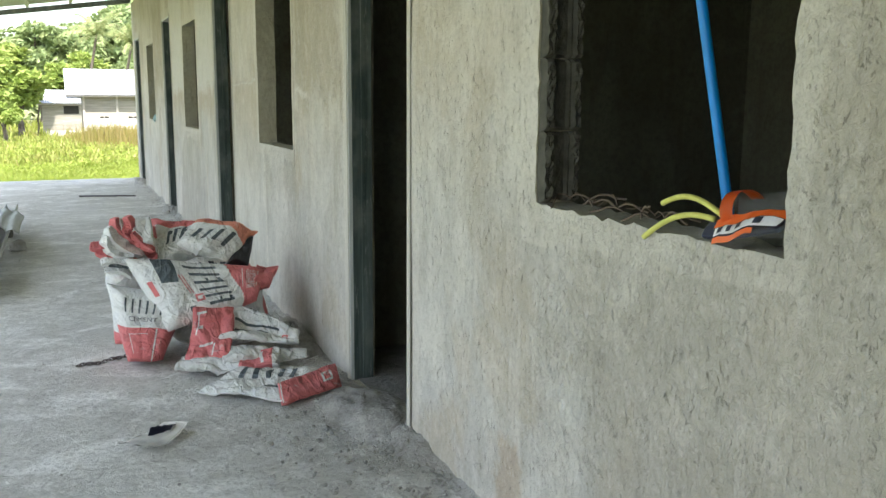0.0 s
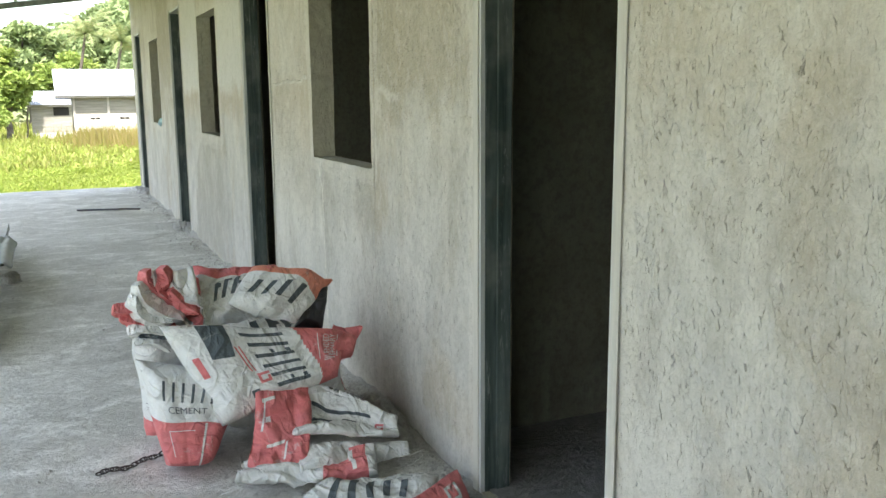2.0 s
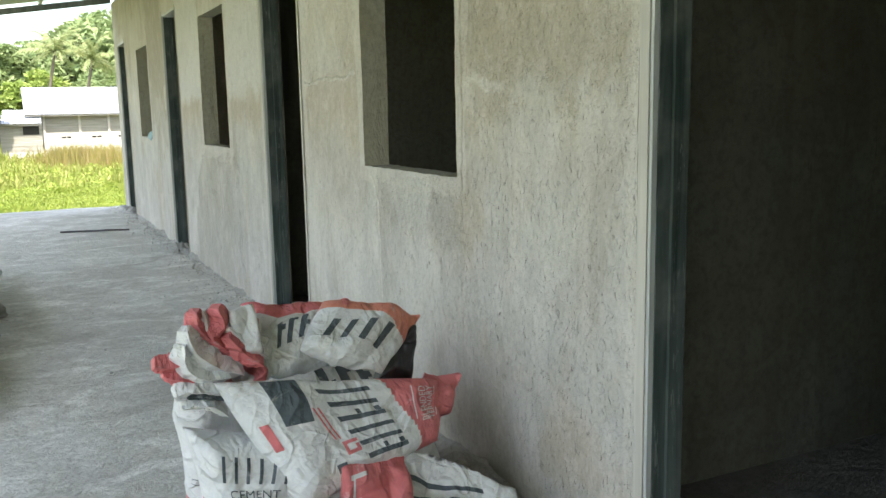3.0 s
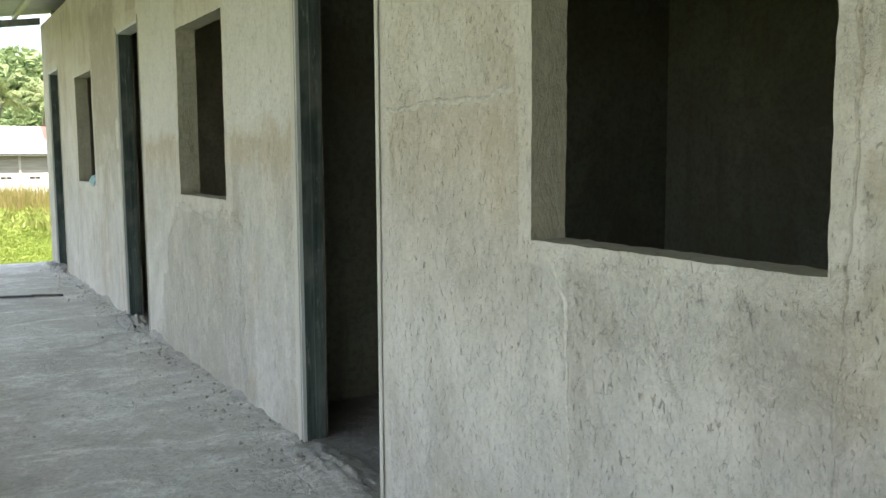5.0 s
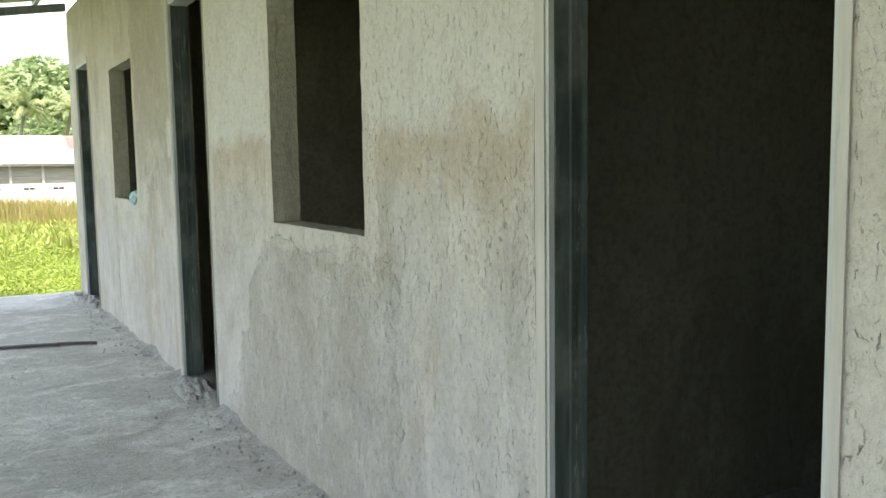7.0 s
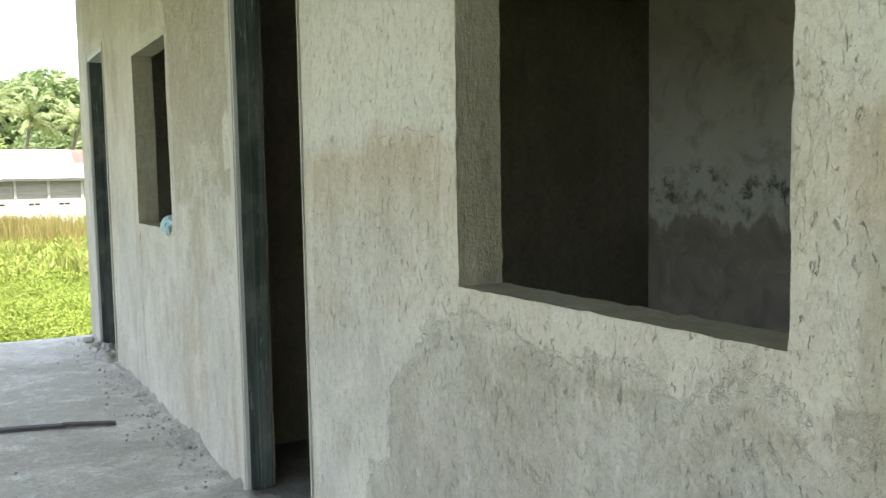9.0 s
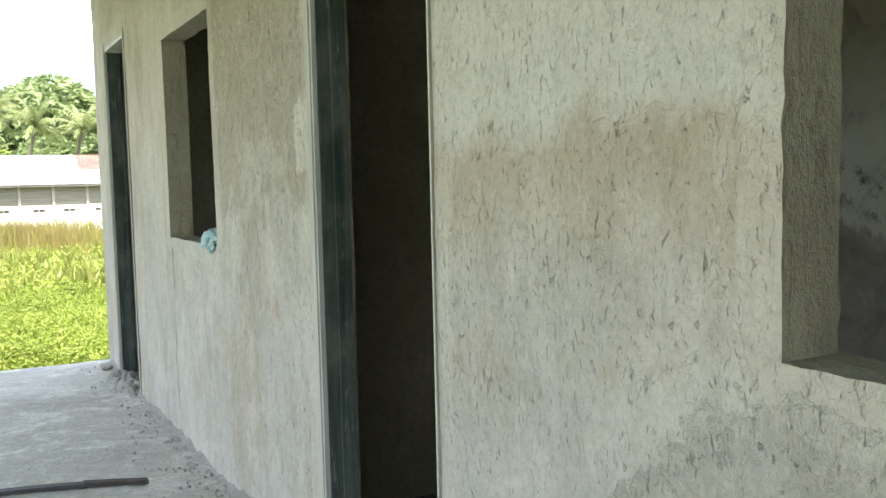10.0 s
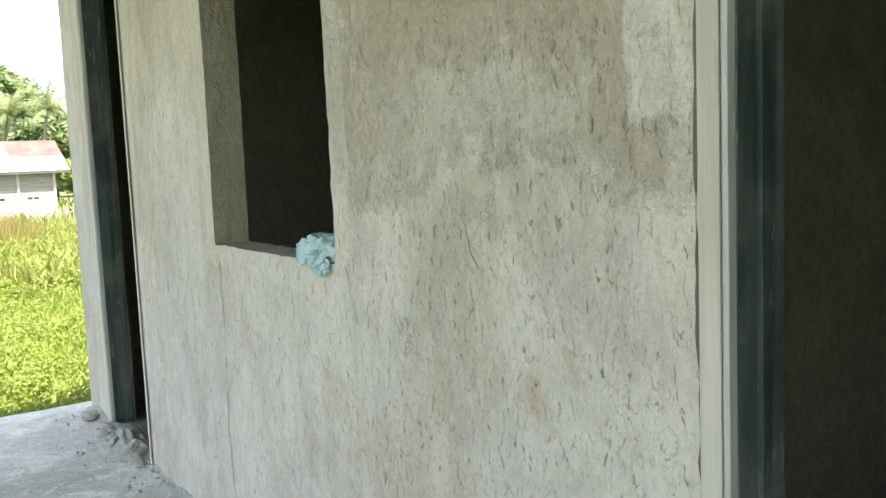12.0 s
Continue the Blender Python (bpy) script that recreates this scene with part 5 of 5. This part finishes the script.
weed_leaves("weeds_near", 110000, (-1.0, 4.6, 16.05, 25), 0.34, 0.024, M["weed"], "bright yellow-green leafy weeds beyond the slab", 51)
weed_leaves("weeds_field", 60000, (-5, 10, 24, 52), 0.42, 0.055, M["weed"], "sunlit leafy weeds across the field", 52)
palm(3.4, 76, 6.2, 2.9, 1)
palm(5.9, 75, 5.6, 2.7, 2)
palm(9.0, 76, 5.4, 2.6, 3)
palm(11.8, 78, 5.9, 2.6, 4)
broadleaf(9.4, 98, 6.8, 10.6, 6500, 21, M["dark_leaf"], "wide spreading dark green rain tree", 0.5, 34)
broadleaf(-0.6, 84, 3.6, 7.7, 3600, 22, M["dark_leaf"], "tall dense dark green tree behind the house")
broadleaf(-4.6, 82, 3.4, 6.8, 3000, 23, M["mid_leaf"], "tall bushy green tree beyond the field")
broadleaf(4.2, 96, 4.6, 8.9, 3600, 24, M["dark_leaf"], "dark green tree behind the palms")
broadleaf(2.4, 80, 2.6, 5.2, 2200, 25, M["mid_leaf"], "round green tree behind the house")
broadleaf(7.6, 82, 3.0, 5.2, 2400, 26, M["dark_leaf"], "dark green tree below the palms")
broadleaf(13.0, 86, 3.6, 6.4, 2600, 27, M["dark_leaf"], "dark green tree beyond the house")
broadleaf(17.5, 90, 4.2, 7.4, 2600, 28, M["mid_leaf"], "green tree beyond the house")
broadleaf(-1.6, 58, 1.7, 3.3, 1800, 29, M["mid_leaf"], "light green bush beside the lean-to", 0.26, 16)
broadleaf(-3.6, 55, 2.0, 3.6, 2000, 30, M["mid_leaf"], "light green bush at the field edge", 0.26, 16)
broadleaf(-1.9, 47, 0.95, 1.5, 1300, 31, M["mid_leaf"], "low leafy green bush in the field", 0.17, 12)
broadleaf(0.5, 66, 1.7, 4.0, 1500, 32, M["mid_leaf"], "yellow-green young tree behind the lean-to", 0.28, 14)
broadleaf(10.6, 63, 0.9, 2.5, 900, 33, M["mid_leaf"], "yellow-green shrub beside the house", 0.2, 10)
# far wood that closes the horizon
def belt(g):
    x = g.uniform(-130, 150)
    t = 5.2 + 2.2 * noise.noise(Vector((x * 0.09, 0, 0))) + 1.4 * noise.noise(Vector((x * 0.4, 5, 0)))
    z = -1.35 + g.random() ** 0.6 * (t + 1.35)
    return Vector((x, 118 + g.uniform(-4, 4), z)), Vector((0, -1, 0.3))
me = leaves(16000, 78, belt, 0.95)
me.materials.append(M["dark_leaf"])
tagged(new("far_wood", me), "distant dark green wood along the horizon", "woods", kind="stuff")

# ---- the house across the field ----
M["tin"] = plain("weathered_tin_roof", (0.34, 0.355, 0.39), 0.5, 0.1, 0.22, 1.2, 0.1)
M["rusty_tin"] = plain("rust_red_tin_roof", (0.24, 0.1, 0.08), 0.7, 0.0, 0.45, 1.6, 0.1)
k = Nodes("weathered_boards", rough=0.9)
n = k.noise(1.0, 6, 0.65, k.mapping((0.7, 0.7, 14)))
k.colour(k.mix(k.ramp(n, 0.35, 0.65), (0.22, 0.20, 0.165), (0.34, 0.32, 0.28)))
k.bump(n, 0.4, 0.02)
M["boards"] = k.mat
M["blockwall"] = plain("pale_blockwork", (0.46, 0.42, 0.37), 0.9, 0, 0.2, 2.5, 0.4)
# Near-black colour for plates that stand in for the shade inside openings
M["opening_shade"] = plain("opening_shade_paint", (0.03, 0.028, 0.025), 0.9)

house = tagged(empty("house", pose(0, 60, -1.35)), "low weathered board house with tin roof across the field", "house")


def tin_sheet(x0, x1, zf, zb, yf, yb, mat):
    bm = bmesh.new()
    n = 14
    rows = []
    for i in range(n + 1):
        x = x0 + (x1 - x0) * i / n
        dz = 0.018 * math.cos(i * math.pi)
        rows.append([bm.verts.new((x, y, z + dz)) for y, z in ((yf, zf), ((yf + yb) / 2, (zf + zb) / 2), (yb, zb))])
    for a, b in zip(rows, rows[1:]):
        for k in (0, 1):
            bm.faces.new([a[k], b[k], b[k + 1], a[k + 1]])
    return part("roof_sheet", bm, mat, house)


def hz(z):
    return z + 1.35


W0, W1 = 1.95, 9.1
for i in range(10):
    x = 1.0 + i * 0.875
    rust = x > 6.6
    tin_sheet(x, x + 0.90, hz(1.46), hz(2.26), -0.5, 1.25, M["tin"])
    tin_sheet(x, x + 0.90, hz(2.25), hz(3.12), 1.22, 3.1, M["rusty_tin"] if rust else M["tin"])
    tin_sheet(x, x + 0.90, hz(1.5), hz(3.12), 6.6, 3.1, M["tin"])
part("fascia", boxed(1.0, 9.75, -0.45, -0.41, hz(1.34), hz(1.43)), M["boards"], house)
part("lower_wall", boxed(W0, W1, 0.0, 0.15, 0, hz(0.35)), M["blockwall"], house, "pale bare block lower wall")
for i in range(5):
    z = hz(0.352) + i * 0.25
    part("board", boxed(W0, W1, 0.02 + 0.012 * (i % 2), 0.10, z, z + 0.244), M["boards"], house)
for x in (W0, 3.9, 5.55, 7.25, W1 - 0.12):
    part("wall_post", boxed(x, x + 0.13, -0.05, 0.0, 0, hz(1.5)), M["blockwall"], house)
part("side_wall", boxed(W1 - 0.15, W1, 0.16, 6.2, 0, hz(1.6)), M["boards"], house)
part("side_wall", boxed(W0, W0 + 0.15, 0.16, 6.2, 0, hz(1.6)), M["boards"], house)
part("rear_wall", boxed(W0, W1, 6.2, 6.35, 0, hz(1.55)), M["boards"], house)
for x in (2.9, 4.6, 6.1, 7.7):
    w = part("vent_opening", boxed(x, x + 0.55, -0.012, -0.003, hz(0.02), hz(0.13)), M["opening_shade"], house, "narrow dark plate painted as the shade of a vent slot")
    part("mullion", boxed(x + 0.26, x + 0.3, -0.03, -0.013, hz(0.02), hz(0.13)), M["blockwall"], w)
# lean-to
for i in range(3):
    x = -0.7 + i * 0.84
    tin_sheet(x, x + 0.87, hz(0.95), hz(1.75), -1.3, 1.2, M["tin"])
part("lean_to_fascia", boxed(-0.7, 1.85, -1.24, -1.2, hz(0.82), hz(0.92)), M["boards"], house)
for i in range(9):
    z = i * 0.25
    part("lean_to_board", boxed(-0.35, 1.85, -0.95 + 0.012 * (i % 2), -0.86, z, z + 0.244), M["boards"], house)
part("lean_to_side", boxed(-0.35, -0.25, -0.85, 1.1, 0, hz(1.2)), M["boards"], house)
part("lean_to_plinth", boxed(-0.3, 1.9, -1.0, -0.965, 0, hz(-0.7)), M["blockwall"], house)
# Dark plate set on the boards as the opening's shade
part("lean_to_opening", boxed(0.85, 1.7, -0.975, -0.955, hz(0.3), hz(0.78)), M["opening_shade"], house)
part("brace", limb((-0.75, -1.1, 0.0), (-0.45, -1.15, hz(0.9)), 0.05, 0.05, 6), M["bark"], house)

# picket fence beside the house
fence = tagged(empty("picket_fence", pose(7.9, 57.5, gz(57.5))), "crooked weathered stick picket fence beside the house", "fence")
rr = random.Random(8)
for i in range(18):
    b = boxed(-0.025, 0.025, -0.015, 0.015, 0, 0.95 + rr.uniform(-0.12, 0.12))
    o = part("picket", b, M["boards"], fence)
    o.matrix_basis = pose(i * 0.11, 0, 0, rr.uniform(-4, 4), rr.uniform(-9, 9), 0)
part("rail", boxed(-0.05, 1.95, 0.02, 0.05, 0.62, 0.67), M["boards"], fence)


# ---- rubble and mortar at the wall foot ----
def foot_fillet(y0, y1, width, height, seed):
    bm = bmesh.new()
    n = int((y1 - y0) / 0.025)
    prev = None
    for i in range(n + 1):
        y = y0 + (y1 - y0) * i / n
        k = max(0.12, 0.5 + 0.9 * noise.noise(Vector((y * 2.1, seed, 0))) + 0.5 * noise.noise(Vector((y * 9, seed, 2))))
        end = min(1, i / 3, (n - i) / 3)
        w, h = width * k * (0.35 + 0.65 * end), height * k * end
        row = []
        for j in range(7):
            t = j / 6
            x = WX + 0.006 - w * t
            z = -0.006 + h * (1 - t) ** 1.6 + 0.35 * h * noise.noise(Vector((x * 45, y * 30, seed))) * (1 - t)
            row.append(bm.verts.new((x, y + 0.006 * noise.noise(Vector((x * 60, y * 60, 1))), z if j < 6 else -0.012)))
        if prev:
            for j in range(6):
                bm.faces.new([prev[j], row[j], row[j + 1], prev[j + 1]])
        prev = row
    bmesh.ops.recalc_face_normals(bm, faces=bm.faces)
    return bm


spans = [(-1.0, DOORS[0][0]), (DOORS[0][1], DOORS[1][0]), (DOORS[1][1], DOORS[2][0]), (DOORS[2][1], DOORS[3][0]), (DOORS[3][1], 15.9)]
for i, (a, b) in enumerate(spans):
    tagged(part("mortar_fillet", foot_fillet(a + 0.003, b - 0.003, 0.10, 0.05, i * 3.3), M["rubble"], smooth=True), "crumbled mortar along the foot of the wall", "mortar", kind="stuff")


def mound(c, sx, sy, h, seed):
    bm = bmesh.new()
    n = 26
    g = []
    for i in range(n + 1):
        row = []
        for j in range(n + 1):
            u, v = -1 + 2 * i / n, -1 + 2 * j / n
            r = math.sqrt(u * u + v * v) * (1 + 0.3 * noise.noise(Vector((u * 2, v * 2, seed))))
            z = h * max(0, 1 - r * r) ** 1.3 * (1 + 0.5 * noise.noise(Vector((u * 5, v * 5, seed)))) + 0.35 * h * noise.noise(Vector((u * 13, v * 17, seed))) * max(0, 1 - r)
            row.append(bm.verts.new((c[0] + u * sx, c[1] + v * sy, c[2] + z - 0.009 * (1 if r > 0.95 else 0))))
        g.append(row)
    for i in range(n):
        for j in range(n):
            bm.faces.new([g[i][j], g[i + 1][j], g[i + 1][j + 1], g[i][j + 1]])
    return bm


for c, sx, sy, h, s in (((1.52, 4.35, -0.003), 0.2, 0.42, 0.05, 1), ((1.62, 3.95, -0.003), 0.16, 0.3, 0.045, 2), ((1.56, 7.85, -0.003), 0.15, 0.42, 0.04, 3),
                        ((1.58, 11.4, -0.003), 0.12, 0.42, 0.05, 4), ((1.57, 15.1, -0.003), 0.12, 0.4, 0.06, 5), ((1.5, 5.5, -0.003), 0.11, 0.35, 0.09, 6)):
    tagged(part("mortar_mound", mound(c, sx, sy, h, s), M["rubble"], smooth=True), "spread of hardened mortar at a door threshold", "mortar", "mortar spreads")

rnd = random.Random(41)


def stones(name, n, place, size, mat, label):
    verts, faces = [], []
    ico = bmesh.new()
    bmesh.ops.create_icosphere(ico, subdivisions=1, radius=1)
    base = [v.co.copy() for v in ico.verts]
    fs = [[v.index for v in f.verts] for f in ico.faces]
    ico.free()
    for _ in range(n):
        x, y, s = *place(rnd), size * rnd.random() ** 2.5 + 0.0022
        m = Euler((rnd.uniform(0, 6), rnd.uniform(0, 6), rnd.uniform(0, 6))).to_matrix()
        i = len(verts)
        for b in base:
            q = m @ (b * s * rnd.uniform(0.65, 1.2))
            verts.append((x + q.x, y + q.y, s * 0.45 + q.z * 0.8))
        faces += [[i + k for k in f] for f in fs]
    me = bpy.data.meshes.new(name)
    me.from_pydata(verts, [], faces)
    me.materials.append(mat)
    return tagged(new(name, me), label, "gravel", kind="stuff")


def by_wall(a, b, reach):
    def f(r):
        return WX - 0.01 - reach * abs(r.gauss(0, 0.4)), r.uniform(a, b)
    return f


stones("grit_by_door", 1300, by_wall(3.0, 5.0, 0.7), 0.009, M["rubble"], "loose mortar grit on the floor by the doorway")
stones("grit_along_wall", 1300, by_wall(5.0, 15.8, 0.3), 0.008, M["rubble"], "loose mortar grit along the wall")
stones("grit_on_floor", 900, lambda r: (r.uniform(-0.9, 1.5), r.uniform(2.5, 15)), 0.005, M["rubble"], "scattered grit on the walkway")
for i, (x, y, s) in enumerate(((1.53, 15.22, 0.055), (1.5, 15.05, 0.045), (1.56, 14.9, 0.06), (1.55, 15.33, 0.04), (1.5, 11.2, 0.03), (1.47, 8.0, 0.03), (1.5, 4.2, 0.035), (1.53, 3.93, 0.03), (1.42, 4.55, 0.02), (1.52, 15.62, 0.04))):
    lump("mortar_lump", (x, y, s * 0.4), s, i * 2.7, M["rubble"], "broken lump of mortar at the doorway", "rubble")


# ---- ridges, repairs and cracks in the render ----
def ridge(name, pts, width, proud, seed, label, mat="plaster"):
    """A bead of render along a wandering line of (y, z) on the wall face."""
    bm = bmesh.new()
    prev = None
    P = []
    for (a, b) in zip(pts, pts[1:]):
        n = max(2, int(math.dist(a, b) / 0.012))
        P += [(a[0] + (b[0] - a[0]) * i / n, a[1] + (b[1] - a[1]) * i / n) for i in range(n)]
    P.append(pts[-1])
    for i, (y, z) in enumerate(P):
        a, b = P[max(0, i - 1)], P[min(len(P) - 1, i + 1)]
        d = Vector((b[0] - a[0], b[1] - a[1])).normalized()
        nn = Vector((-d.y, d.x))
        q = Vector((y * 14, z * 14, seed))
        off = 0.012 * noise.noise(q) + 0.006 * noise.noise(q * 3)
        w = width * (0.6 + 0.8 * abs(noise.noise(q * 1.7)))
        end = min(1, i / 4, (len(P) - 1 - i) / 4)
        row = []
        for j, (s, h) in enumerate(((-1, -0.004), (-0.5, 0.8), (0.15, 1.0), (1, -0.004))):
            p = Vector((y, z)) + nn * (off + s * w * 0.5)
            row.append(bm.verts.new((WX + 0.004 - (0.006 + proud * (0.5 + noise.noise(q * 2.3))) * h * end if h > 0 else WX + 0.008, p.x, p.y)))
        if prev:
            for j in range(3):
                bm.faces.new([prev[j], row[j], row[j + 1], prev[j + 1]])
        prev = row
    bmesh.ops.recalc_face_normals(bm, faces=bm.faces)
    return tagged(part(name, bm, M[mat], smooth=True), label, "render ridge", kind="structure")


M["pale_render"] = plaster("pale_render", (1.1, 1.12, 1.15), 0.6, False)
ridge("trim_ridge", [(7.49, 1.375), (7.3, 1.37), (7.1, 1.385), (6.9, 1.375), (6.70, 1.40)], 0.045, 0.002, 1, "pale ridge of cement at a joint in the render", "pale_render")
ridge("trim_ridge", [(6.60, 0.985), (6.55, 0.94), (6.50, 0.86), (6.485, 0.6), (6.48, 0.28), (6.475, 0.05)], 0.034, 0.001, 2, "pale vertical cement ridge below the window", "pale_render")
ridge("trim_ridge", [(10.74, 1.285), (10.62, 1.31), (10.45, 1.345), (10.28, 1.355), (10.13, 1.33)], 0.03, 0.003, 3, "ragged lower edge of an upper coat of render", "plaster")
ridge("trim_ridge", [(5.72, 1.9), (5.735, 1.5), (5.725, 1.2), (5.74, 0.9), (5.75, 0.55)], 0.02, 0.002, 4, "vertical trowelled ridge beside the window")
ridge("trim_ridge", [(13.70, 0.98), (13.69, 0.7), (13.72, 0.4), (13.70, 0.1)], 0.012, 0.003, 5, "vertical trowelled ridge below the window")
M["crack"] = plain("dark_crack", (0.13, 0.12, 0.095), 0.95)
def groove(pts, width, seed):
    bm = bmesh.new()
    prev = None
    for (a, b) in zip(pts, pts[1:]):
        n = max(2, int(math.dist(a, b) / 0.01))
        for i in range(n + 1):
            y, z = a[0] + (b[0] - a[0]) * i / n, a[1] + (b[1] - a[1]) * i / n
            q = Vector((y * 20, z * 20, seed))
            o = 0.003 * noise.noise(q)
            w = width * max(0.1, 0.5 + noise.noise(q * 1.3))
            d = Vector((b[0] - a[0], b[1] - a[1])).normalized()
            row = [bm.verts.new((WX - 0.0055, y - d.y * (o + s * w), z + d.x * (o + s * w))) for s in (-0.5, 0.5)]
            if prev:
                bm.faces.new([prev[0], row[0], row[1], prev[1]])
            prev = row
    return tagged(part("trim_crack", bm, M["crack"]), "dark hairline gap in the render", "crack", kind="structure")
for i, (y, w) in enumerate(((4.806, 0.003), (8.274, 0.004), (11.79, 0.011), (15.478, 0.003))):
    groove([(y, 0.02), (y - 0.003, 0.6), (y + 0.003, 1.2), (y - 0.004, 1.65), (y, 2.15)], w, i + 1)
groove([(12.36, 1.15), (12.33, 1.12), (12.315, 1.07), (12.29, 1.04)], 0.004, 12)
groove([(12.82, 1.0), (12.80, 0.95), (12.81, 0.90)], 0.005, 13)
groove([(8.95, 1.05), (8.92, 0.98), (8.93, 0.92)], 0.004, 14)
